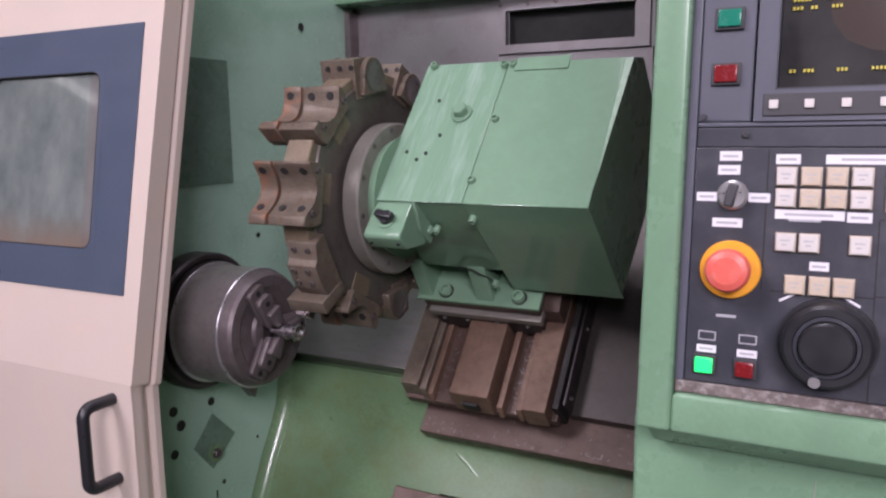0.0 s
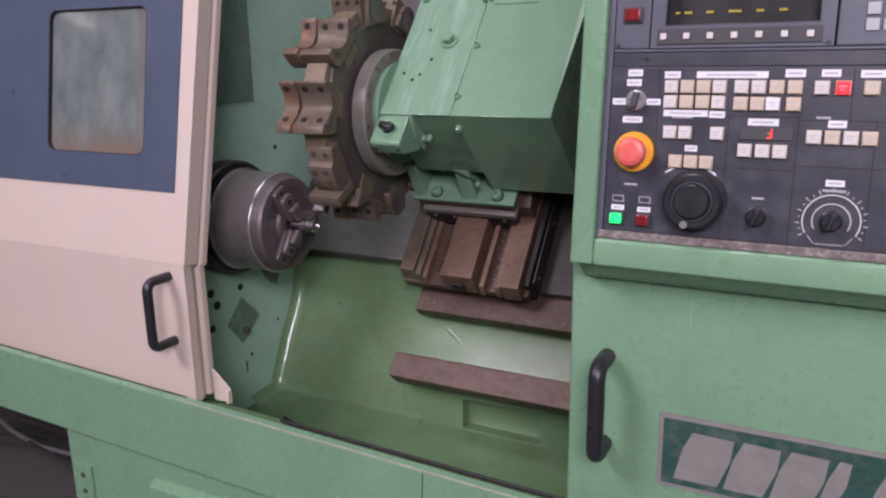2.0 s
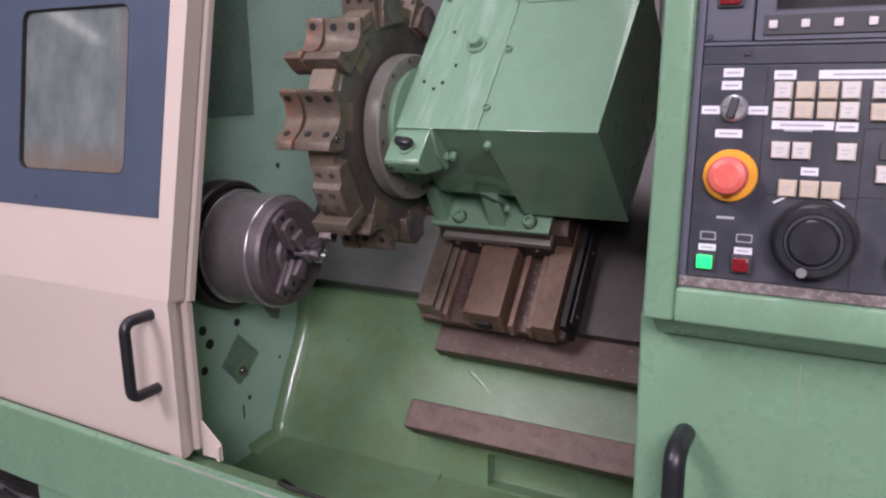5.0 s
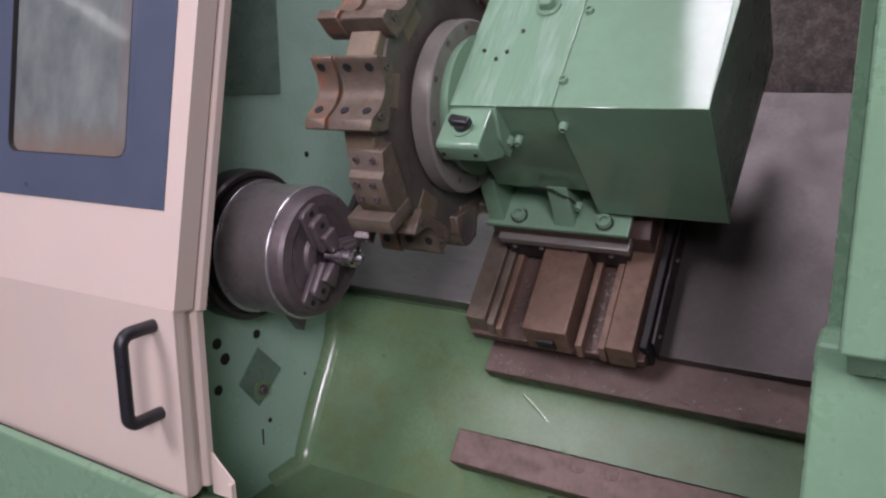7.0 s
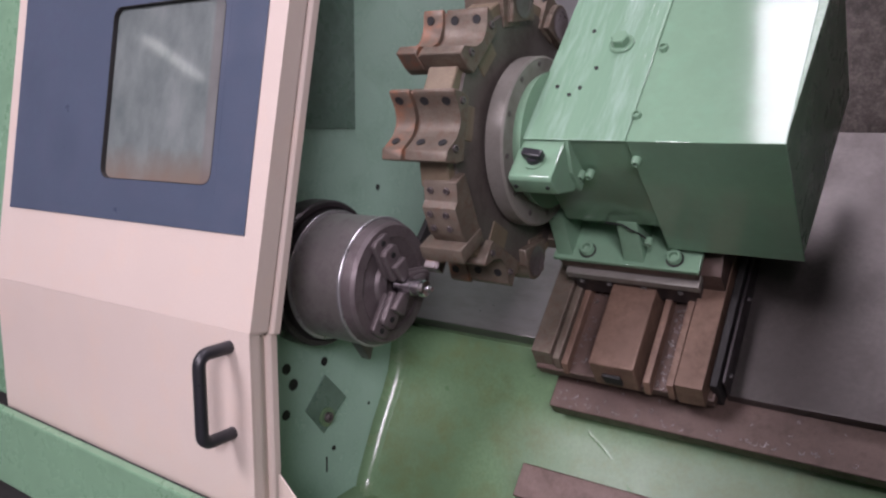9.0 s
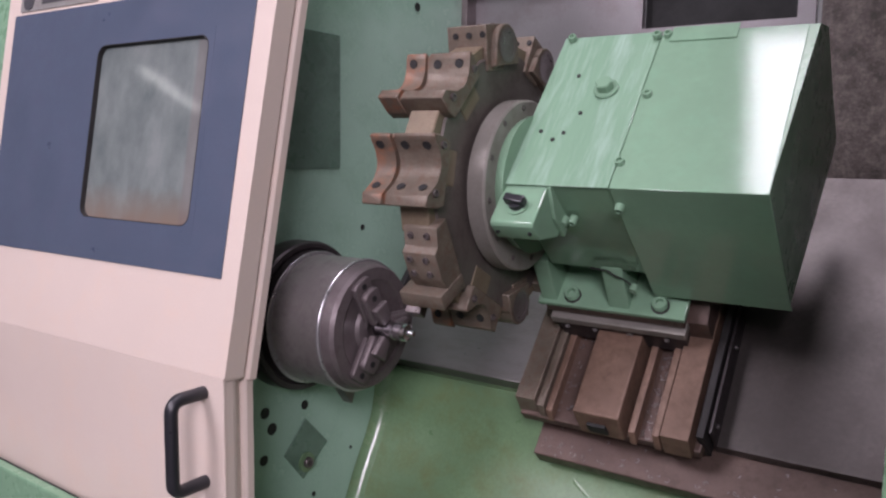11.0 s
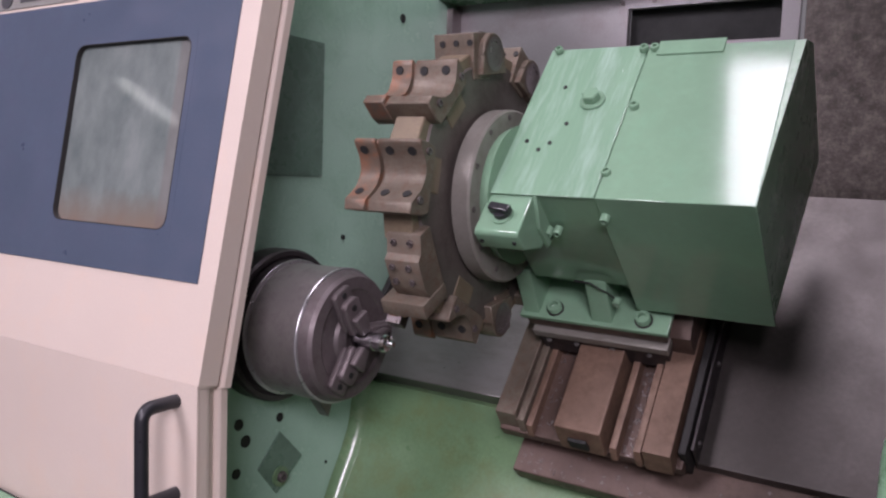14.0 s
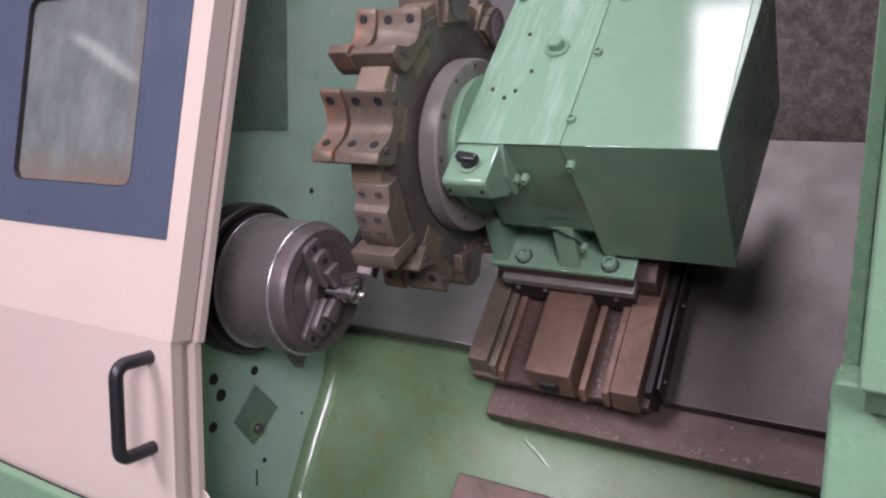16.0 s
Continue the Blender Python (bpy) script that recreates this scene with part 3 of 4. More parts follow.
turned(bm, [(-0.003, 0.016), (0.006, 0.015), (0.006, 0)], 20, "Z")
part("knob", bm, BLACK, sw, "black rotary knob", SLANT @ pose(-0.716, -0.042, 0, 0, 0, -8))
for x, w in ((-0.75, -0.03), (-0.685, -0.03)):
    hole(sw, SLANT @ pose(x, -0.0865, w, 90), 0.004)
for x, u, w in ((-0.664, -0.004, -0.092), (-0.645, -0.004, -0.088)):
    bolt(turret, SLANT @ pose(x, u, w, 90), 0.008, 0.016, GREEN_TOP)
part("side_lug", prism(mesh(), [(0.004, -0.004), (-0.002, -0.004), (-0.03, -0.06), (-0.03, -0.115), (0.004, -0.115)], -0.672, -0.664, 0.001), GREEN_TOP, turret, "", SLANT)
# foot with gussets
# dark brown block: shade on the flange's front put into its colour
part("foot_block", box(mesh(), -0.800, -0.495, -0.036, 0.30, -0.408, -0.3745, 0.003), BROWN, turret, "dark brown block put in for the flange's shaded front", SLANT)
part("foot_flange", box(mesh(), -0.808, -0.487, -0.042, 0.30, -0.374, -0.362, 0.002), GREEN_TOP, turret, "", SLANT)
part("neck", box(mesh(), -0.80, -0.54, 0.055, 0.29, -0.364, -0.27, 0.004), GREEN_TOP, turret, "", SLANT)
for x0, x1 in ((-0.800, -0.764), (-0.646, -0.602)):
    part("gusset", prism(mesh(), [(0.06, -0.262), (0.0, -0.262), (-0.010, -0.30), (-0.034, -0.366), (0.06, -0.366)], x0, x1, 0.003), GREEN_TOP, turret, "", SLANT)
for x in (-0.731, -0.540):
    bm = mesh()
    turned(bm, [(0, 0.0185), (0.003, 0.0185), (0.003, 0.013)], 20, "Z")
    part("washer", bm, BLACKSTEEL, turret, "", SLANT @ pose(x, -0.017, -0.362))
    bolt(turret, SLANT @ pose(x, -0.017, -0.359), 0.0155, 0.014, GREEN_TOP)
part("oil_pipe", sweep(mesh(), [(-0.665, -0.004, -0.262), (-0.63, -0.006, -0.262), (-0.612, -0.010, -0.275), (-0.602, -0.006, -0.29), (-0.590, -0.008, -0.305)], 0.0018, 8), DARK, turret, "thin dark oil pipe", SLANT)
bolt(turret, SLANT @ pose(-0.585, -0.006, -0.310, 90), 0.008, 0.014, GREEN_TOP, "pipe_fitting")
# the disc
TC = Vector((0, 1.56, 1.302))
part("boss", turned(mesh(), [(-0.756, 0.10), (-0.756, 0.136), (-0.768, 0.134), (-0.7775, 0.129), (-0.7775, 0.10)], 64, "X", TC), GREEN_TOP, turret)
part("flange_ring", turned(mesh(), [(-0.776, 0.12), (-0.776, 0.166), (-0.780, 0.170), (-0.812, 0.170), (-0.815, 0.167), (-0.815, 0.13), (-0.832, 0.13)], 64, "X", (0, TC.y, TC.z - 0.004)), RING, turret, "bare grey steel ring")
for k in range(12):
    q = radians(30 * k + 10)
    bolt(turret, pose(-0.7765, TC.y + 0.152 * math.cos(q), TC.z + 0.152 * math.sin(q), 0, 90, 0), 0.006, 0.002, STEEL_DK)
bm = mesh()
turned(bm, [(-0.820, 0.10), (-0.822, 0.256), (-0.830, 0.262), (-0.885, 0.262), (-0.893, 0.255), (-0.893, 0.0)], 20, "X", (0, 0, 0))
disc = part("tool_disc", bm, DISC, turret, "dark brown steel tool disc", pose(*TC, 9, 0, 0), 20)


def saddle(q, tool=False, sink=0.0):
    """A holder with a hollow seat, its bolts and its parting groove; q: degrees round the disc from the top to the front."""
    m = Matrix.Translation(TC) @ pose(0.02, 0, -0.004, q, 0, 0) @ pose(0, 0, -sink)     # y: along the rim, z: outward
    n = 12
    hollow = [(0.046 - 0.102 * k / n, 0.299 - 0.034 * math.sin(math.pi * k / n)) for k in range(n + 1)]
    prof = [(-0.068, 0.245), (0.046, 0.245), (0.052, 0.270), (0.052, 0.297)] + hollow + [(-0.059, 0.303), (-0.077, 0.301), (-0.075, 0.262)]
    bm = mesh()
    prism(bm, prof, -0.915, -0.826, 0.002, 1)
    holder = part("tool_holder", bm, RUST, disc, "browned steel tool holder with a hollow seat", m, 40)
    bm = mesh()
    prism(bm, [(a, b + (0.004 if i > 3 else 0)) for i, (a, b) in enumerate(prof)], -0.965, -0.921, 0.002, 1)
    prism(bm, [(a * 0.97, b - 0.006) for a, b in prof], -0.923, -0.910, 0, 1)
    part("clamp_half", bm, RUSTRED, disc, "", m, 40)
    for x in (-0.948, -0.895, -0.848):
        for f_ in (0.13, 0.86):
            tilt = math.degrees(math.atan(1.047 * math.cos(math.pi * f_)))
            seat = m @ pose(x, 0.046 - 0.102 * f_, 0.299 - 0.034 * math.sin(math.pi * f_) + (0.004 if x < -0.92 else 0), tilt, 0, 0)
            hole(disc, seat, 0.0085)
    bm = mesh()
    prism(bm, [(-0.030, 0.20), (0.036, 0.20), (0.036, 0.252), (-0.030, 0.252)], -0.905, -0.84, 0.002, 1)
    part("holder_pad", bm, PAD, disc, "", m)
    for y, z in ((0.036, 0.268), (-0.05, 0.278)):
        bolt(disc, m @ pose(-0.826, y, z, 0, 90, 0), 0.007, 0.004, STEEL_DK)
    if tool:
        bm = mesh()
        prism(bm, [(-0.012, 0.280), (0.012, 0.280), (0.012, 0.308), (-0.012, 0.311)], -0.992, -0.955, 0.002)
        part("cutting_tool", bm, STEEL_DK, disc, "dark steel cutting tool", m)
    return holder


def bored(q, sink=0.012):
    """A holder with a round bore along the lathe."""
    m = Matrix.Translation(TC) @ pose(0.02, 0, -0.004, q, 0, 0) @ pose(0, 0, -sink)
    bm = mesh()
    prof = [(-0.046, 0.25), (0.046, 0.25), (0.042, 0.288)] + arc(0, 0.288, 0.040, 0, 180, 10) + [(-0.042, 0.288)]
    prism(bm, prof, -0.915, -0.826, 0.002, 1)
    part("boring_holder", bm, RUST, disc, "browned steel boring bar holder", m, 40)
    bm = mesh()
    turned(bm, [(-0.8255, 0.027), (-0.824, 0.033), (-0.8245, 0.027), (-0.87, 0.025), (-0.87, 0)], 28, "X", (0, 0.0, 0.288))
    part("bore_sleeve", bm, STEEL_DK, disc, "dark bore", m)
    bm = mesh()
    box(bm, -0.925, -0.838, -0.058, 0.004, 0.242, 0.3285, 0.002)
    part("clamp_plate", bm, RUST, disc, "", m)
    for x in (-0.905, -0.875, -0.845):
        hole(disc, m @ pose(x, -0.0585, 0.310, 90, 0, 0), 0.006)
        bolt(disc, m @ pose(x, -0.02, 0.328), 0.005, 0.003, STEEL_DK)


def flatseat(q):
    m = Matrix.Translation(TC) @ pose(0.02, 0, -0.004, q, 0, 0)
    bm = mesh()
    prism(bm, [(-0.055, 0.240), (0.066, 0.240), (0.066, 0.275), (0.030, 0.284), (0.026, 0.300), (-0.030, 0.300), (-0.055, 0.290)], -0.900, -0.828, 0.002, 1)
    box(bm, -0.920, -0.826, -0.082, -0.052, 0.240, 0.318, 0.003)
    part("flat_holder", bm, RUST, disc, "browned steel flat tool block", m, 40)
    for x in (-0.885, -0.85):
        for y, z in ((0.012, 0.300), (0.05, 0.279), (-0.018, 0.300)):
            bolt(disc, m @ pose(x, y, z), 0.0065, 0.004, STEEL_DK)


for k, kind in enumerate(("bored", "saddle", "saddle", "flat", "tool", "bored", "flat", "saddle", "bored", "bored")):
    q = 9 + 36 * k
    bm = mesh()
    prism(bm, [(-0.036, 0.235), (0.036, 0.235), (0.034, 0.278), (-0.034, 0.278)], -0.898, -0.836, 0.002, 1)
    part("rim_pad", bm, PAD, disc, "", Matrix.Translation(TC) @ pose(0.01, 0, 0, q + 19, 0, 0))
    bolt(disc, Matrix.Translation(TC) @ pose(-0.8225, 0, 0, q + 10, 0, 0) @ pose(0, 0, 0.235, 0, 90, 0), 0.006, 0.003, STEEL_DK)
    if kind == "bored":
        bored(q, 0.032 if 160 < q < 260 else 0.012)
    elif kind == "flat":
        flatseat(q)
    else:
        saddle(q, kind == "tool", 0.014 if kind == "tool" else 0.0)

# ---- cross slide under the turret ----
slide = thing("cross_slide", (-0.6, 1.75, 0.85), "oil-browned steel cross slide with open guide ways", "cross slide")
part("wiper_strip", box(mesh(), -0.792, -0.494, -0.050, 0.0, -0.434, -0.411, 0.003), RING, slide, "bare grey steel strip", SLANT)
part("wiper_plate", box(mesh(), -0.785, -0.500, -0.044, 0.0, -0.50, -0.438, 0.002), BLACKSTEEL, slide, "", SLANT)
for x in (-0.765, -0.70, -0.62, -0.54):
    bolt(slide, SLANT @ pose(x, -0.044, -0.452, 90), 0.006, 0.004, STEEL)
part("saddle_base", box(mesh(), -0.842, -0.440, -0.243, 0.30, -0.556, -0.525, 0.004), BROWN, slide, "", SLANT)
for x0, x1, w, u0 in ((-0.845, -0.797, -0.482, -0.222), (-0.793, -0.776, -0.490, -0.228), (-0.772, -0.757, -0.498, -0.233), (-0.581, -0.566, -0.492, -0.243), (-0.530, -0.515, -0.485, -0.243), (-0.509, -0.453, -0.468, -0.245)):
    part("guide_rail", prism(mesh(), [(u0, w), (0.28, w), (0.28, -0.53), (u0 - 0.012, -0.53)], x0, x1, 0.002), SLIDE_TOP if x0 > -0.78 else RUST, slide, "", SLANT)
part("centre_block", prism(mesh(), [(-0.238, -0.452), (0.20, -0.452), (0.20, -0.53), (-0.252, -0.53)], -0.692, -0.592, 0.004), SLIDE_TOP, slide, "browned flat centre block", SLANT)
# near-black box put on for the shade in the block's notch
part("block_notch", box(mesh(), -0.664, -0.624, -0.2540, -0.246, -0.512, -0.478, 0.001), DARK, slide, "", SLANT)
part("lower_block", box(mesh(), -0.842, -0.80, -0.228, 0.0, -0.60, -0.53, 0.004), BROWN, slide, "", SLANT)
part("underside", box(mesh(), -0.78, -0.45, -0.215, 0.30, -0.598, -0.557, 0.002), BLACKSTEEL, slide, "", SLANT)
part("rubber_wiper", box(mesh(), -0.447, -0.432, -0.225, 0.30, -0.584, -0.488, 0.002), RUBBER, slide, "black rubber way wiper", SLANT)
part("wiper_backing", box(mesh(), -0.428, -0.422, -0.208, 0.30, -0.584, -0.50, 0.002), BLACKSTEEL, slide, "", SLANT)
part("guard_plate", prism(mesh(), [(-0.02, -0.41), (0.10, -0.36), (0.16, -0.36), (0.16, -0.47), (-0.02, -0.47)], -0.50, -0.455, 0.002), BROWN, slide, "", SLANT)
for u in (-0.18, 0.0):
    bolt(slide, SLANT @ pose(-0.422, u, -0.53, 0, 90, 0), 0.007, 0.006, BLACKSTEEL)
random.seed(11)
bm = mesh()
for k in range(170):
    x, u, w = random.choice(((random.uniform(-0.80, 0.3), random.uniform(-0.298, -0.222), -0.598), (random.uniform(-0.562, -0.534), random.uniform(-0.24, 0.02), -0.523), (random.uniform(-0.756, -0.70), random.uniform(-0.236, 0.02), -0.523), (random.uniform(-0.545, -0.533), random.uniform(-0.235, 0.0), -0.523), (random.uniform(-0.80, -0.2), random.uniform(-0.296, -0.266), -0.598)))
    a, r = random.uniform(0, 6.28), random.uniform(0.0015, 0.0042)
    pts = [(x + r * math.cos(a + 1.1 * j) + 0.001 * j, u + r * math.sin(a + 1.1 * j), w + 0.001 + 0.0007 * j) for j in range(5)]
    sweep(bm, pts, 0.0006, 4)
chips = part("metal_chips", bm, STEEL, None, "", SLANT, 60)
tagged(chips, "fine curled metal chips lying on the slide ways", "metal chips", "", "stuff")

# ---- front sliding door ----
door = thing("sliding_door", (-1.6, 1.13, 0.565), "cream sliding door with a blue panel and misted window", "sliding door")
L, R = -2.075, -1.143
part("lower_panel", prism(mesh(), [(1.10, 0.945), (1.10, 0.566), (1.125, 0.566), (1.125, 0.945)], L, R - 0.006, 0.001), CREAM, door)
wx0, wx1, wy0, wy1 = -1.668, -1.290, 0.266, 0.652     # window opening, along the leaning face


def lean_edge(bm, x_from, slope, start=0.0):
    """The door's edge runs slightly out of square: shift the vertices past x_from along x, by their height."""
    for v in bm.verts:
        if v.co.x > x_from:
            v.co.x += start + slope * v.co.y
    return bm


part("upper_panel", lean_edge(ring_panel(mesh(), L, R, 0.0004, 1.25, -0.045, 0.0, (wx0, wx1, wy0, wy1)), R - 0.001, 0.032, -0.002), CREAM, door, "", DOORLEAN)
ys0, ys1 = 0.180, 0.744
bm = mesh()
h = 0.012
frame_ring(bm, [(-1.184, ys1), (-2.035, ys1), (-2.035, ys0), (-1.184, ys0)], [(wx1 + h, wy1 + h), (wx0 - h, wy1 + h), (wx0 - h, wy0 - h), (wx1 + h, wy0 - h)], 0.0, 0.0025)
part("blue_panel", lean_edge(bm, -1.19, 0.02, -0.0036), BLUE, door, "slate blue painted field", DOORLEAN)
win = part("window_seal", frame_ring(mesh(), rounded(wx0 - h, wx1 + h, wy0 - h, wy1 + h, 0.0008), rounded(wx0 + 0.004, wx1 - 0.004, wy0 + 0.004, wy1 - 0.004, 0.026), -0.02, 0.0028), BLUE, door, "blue window edge", DOORLEAN)
part("rubber_lip", frame_ring(mesh(), rounded(wx0 + 0.0035, wx1 - 0.0035, wy0 + 0.0035, wy1 - 0.0035, 0.026), rounded(wx0 + 0.0055, wx1 - 0.0055, wy0 + 0.0055, wy1 - 0.0055, 0.025), -0.016, 0.0031), RUBBER, win, "", DOORLEAN)
part("pane", plate(mesh(), rounded(wx0 - 0.001, wx1 + 0.001, wy0 - 0.001, wy1 + 0.001, 0.03), -0.014, -0.008), GLASS, win, "oil-misted window pane", DOORLEAN)
# edge flange of the door
bm = mesh()
edge = [(R, -0.002), (R - 0.002, -0.03), (R - 0.013, -0.050), (R + 0.001, -0.054), (R + 0.004, -0.058), (R + 0.004, -0.074), (R - 0.03, -0.076), (R - 0.03, -0.047), (R - 0.004, -0.044)]
va = [bm.verts.new((x, -0.004, w)) for x, w in edge]
vb = [bm.verts.new((x, 1.25, w)) for x, w in edge]
bm.faces.new(va)
bm.faces.new(vb[::-1])
for k in range(len(edge)):
    j = (k + 1) % len(edge)
    bm.faces.new((va[k], va[j], vb[j], vb[k]))
part("edge_flange", lean_edge(bm, -2.0, 0.032, -0.002), CREAM, door, "", DOORLEAN)
bm = mesh()
plate(bm, [(R - 0.0055, 1.102), (R - 0.008, 1.13), (R - 0.019, 1.150), (R - 0.010, 1.153), (R - 0.007, 1.157), (R - 0.007, 1.172), (R - 0.045, 1.174), (R - 0.045, 1.126), (R - 0.009, 1.126), (R - 0.009, 1.102)], 0.568, 0.948)
part("lower_edge_flange", bm, CREAM, door)
bm = mesh()
plate(bm, [(R + 0.003, 0.555), (-1.078, 0.555), (-1.080, 0.596), (-1.134, 0.643), (R + 0.003, 0.643)], 0.0, 0.003, 0.001)
box(bm, -1.090, -1.080, 0.555, 0.592, 0.002, 0.012, 0.002)
part("foot_bracket", bm, CREAM, door, "cream foot bracket at the door's corner", pose(0, 1.158, 0, 90, 0, 0))
grip(door, pose(-1.203, 1.10, 0.822, 90, 0, 0), 0.174, 0.074, 0.0128)
bm = mesh()
plate(bm, rounded(-2.015, -1.69, 0.752, 0.80, 0.004), 0, 0.003, 0)
badge = part("badge", bm, PLATEGREY, door, "small dark maker's badge", DOORLEAN)
bm = mesh()
plate(bm, rounded(-2.0, -1.955, 0.756, 0.80, 0.018), 0.003, 0.005, 0)
box(bm, -1.92, -1.72, 0.765, 0.785, 0.003, 0.0045, 0)
part("badge_marks", bm, INK, badge, "", DOORLEAN)

side = thing("front_cover", (-2.6, 1.2, 0.6), "green sheet metal front cover beside the door", "front cover")
part("upper_sheet", box(mesh(), -3.4, -1.70, -0.02, 1.25, -0.13, -0.10, 0.003), GREEN, side, "", DOORLEAN)
part("lower_sheet", box(mesh(), -3.4, -1.70, 1.20, 1.225, 0.56, 0.945, 0.003), GREEN, side)
roof = thing("machine_roof", (-1.0, 1.8, 2.28), "green sheet metal machine roof", "machine roof")
part("sheet", box(mesh(), -3.4, -1.34, 1.42, 2.3, 2.30, 2.32, 0.003), GREEN, roof)

# ---- apron and legs ----
apron = thing("machine_apron", (-0.9, 1.05, 0.4), "green painted front apron rail with chipped edge", "machine apron")
TIP = pose(-1.1, 0, 0.591, 0, 1.95, 0) @ pose(1.1, 0, -0.6)     # the rail falls slightly along its length
part("left_plate", box(mesh(), -3.4, -0.442, 1.045, 1.067, 0.405, 0.600, 0.003), GREEN, apron, "", TIP)
part("right_plate", box(mesh(), -0.439, 1.2, 1.045, 1.067, 0.36, 0.600, 0.003), GREEN, apron, "", TIP)
part("top_lip", box(mesh(), -3.4, 1.2, 1.046, 1.071, 0.594, 0.602, 0.002), GREEN, apron, "", TIP)
# black strip on the lip paints the shaded gap below the door
part("gap_shade", box(mesh(), -3.4, -1.15, 1.065, 1.0695, 0.6015, 0.6040, 0.001), RUBBER, apron, "black strip put in for the shade of the gap under the door", TIP)
part("worn_edge", box(mesh(), -1.15, 1.2, 1.0445, 1.049, 0.5985, 0.6035, 0.0012), WORN, apron, "pale worn edge", TIP)
part("inner_ledge", prism(mesh(), [(1.0675, 0.5935), (1.0675, 0.25), (1.215, 0.25), (1.215, 0.46), (1.195, 0.525), (1.165, 0.552), (1.10, 0.560), (1.074, 0.564), (1.0705, 0.5935)], -1.30, 1.2, 0.001, 1), GREEN_WET, apron, "", TIP, 60)
part("trough_seal", sweep(mesh(), [(-0.90, 1.20, 0.520), (-0.915, 1.17, 0.556), (-0.905, 1.145, 0.565), (-0.87, 1.136, 0.567), (-0.2, 1.138, 0.567), (1.1, 1.138, 0.567)], 0.0048, 8), RUBBER, apron, "black rubber seal", TIP, 70)
leg = thing("lathe_base_frame", (-1.2, 1.3, 0), "green painted machine base with bolted bracket", "machine base")
part("base_panel", box(mesh(), -1.640, 1.2, 1.060, 1.10, 0.0, 0.404, 0.003), GREEN, leg)
part("base_side", box(mesh(), -1.640, -1.61, 1.10, 2.0, 0.0, 0.404, 0.003), GREEN, leg)
part("ledge", prism(mesh(), [(1.075, 0.34), (1.035, 0.315), (1.035, 0.20), (1.075, 0.20)], -1.295, 1.2, 0.004), GREEN, leg)
bm = mesh()
plate(bm, rounded(-1.606, -1.548, 0.20, 0.305, 0.006), 0, 0.008, 0.001)
br = part("bracket", bm, GREEN, leg, "", pose(0, 1.0605, 0, 90, 0, 0))
for z in (0.270, 0.218):
    bolt(br, pose(-1.583, 1.0525, z, 90, 0, 0), 0.008, 0.004, STEEL_DK)
for k in range(5):
    pts = [(-2.5 + 0.18 * j + 0.03 * math.sin(2.1 * j + k), 1.30 + 0.03 * k + 0.03 * math.sin(1.7 * j + 2 * k), 0.085 + 0.018 * k + 0.03 * math.sin(0.9 * j + 1.3 * k)) for j in range(6)]
    cab = part("cable", sweep(mesh(), pts, 0.006 + 0.002 * (k % 2), 8), (RUBBER, STEEL, RUBBER, STEEL_DK, GREYINK)[k])
    tagged(cab, "loose cable hanging under the machine", "cable", "cables under the machine")

# ---- right-hand cabinet and console ----
cab = thing("control_cabinet", (0.4, 1.1, 0.0), "green control cabinet with a lower door", "control cabinet")
part("lower_door", box(mesh(), -0.091, 1.2, 0.97, 1.04, 0.55, 1.105, 0.008, 3), GREEN, cab, "green lower door")
part("inner_side", box(mesh(), -0.085, -0.07, 1.04, 1.16, 0.55, 2.3, 0.003), GREEN, cab)
part("top_infill", box(mesh(), -0.062, 1.2, 1.0, 1.16, 1.10, 2.3, 0.003), GREEN, cab)
grip(cab, pose(-0.022, 0.97, 0.855, 90, 0, 0), 0.166, 0.066, 0.0145)
part("weld_line", box(mesh(), 0.113, 0.1146, 0.9693, 0.972, 0.975, 1.060, 0.0005), WORN, cab, "pale scratch in the paint")
bm = mesh()
plate(bm, rounded(0.073, 0.62, 0.715, 0.852, 0.004), 0, 0.003, 0.001)
plaque = part("name_plate", bm, PLATEGREY, cab, "worn grey and dark green maker's plate", pose(0, 0.97, 0, 90, 0, 0))
bm = mesh()
box(bm, 0.081, 0.612, 0.723, 0.844, 0.003, 0.0045, 0)
part("plate_field", bm, PLATEGREEN, plaque, "", pose(0, 0.97, 0, 90, 0, 0))
x = 0.102
for wide, gap in ((0.072, 0.010), (0.062, 0.010), (0.060, 0.010), (0.022, 0.046), (0.062, 0.010), (0.058, 0.010)):
    bm = mesh()
    plate(bm, [(x, 0.735), (x + wide, 0.735), (x + wide + 0.018, 0.785), (x + wide + 0.022, 0.824), (x + 0.027, 0.826), (x + 0.012, 0.79)], 0.0045, 0.006, 0)
    part("plate_mark", bm, PLATEGREY, plaque, "", pose(0, 0.97, 0, 90, 0, 0))
    x += wide + gap

console = thing("control_console", (0.2, 0.95, 1.1), "charcoal machine control console in a green frame", "control console")
C = CONSOLE
# green frame
part("frame_left", box(mesh(), -0.068, -0.030, -0.078, 0.95, -0.13, 0.012, 0.006, 3), GREEN, console, "", C)
part("frame_bottom", box(mesh(), -0.0305, 1.2, -0.078, -0.034, -0.13, 0.011, 0.006, 3), GREEN, console, "", C)
part("frame_back", box(mesh(), -0.03, 1.2, -0.036, 0.95, -0.13, -0.02, 0), DARK, console, "", C)
part("under_step", prism(mesh(), [(0.905, 1.125), (0.905, 1.118), (0.95, 1.085), (1.02, 1.08), (1.02, 1.125)], -0.062, 1.2, 0.003), GREEN, console, "")
part("chipped_sill", box(mesh(), -0.029, 1.2, -0.0335, -0.020, -0.02, 0.003, 0.002), CHIPPED, console, "chipped grey-brown sill", C)
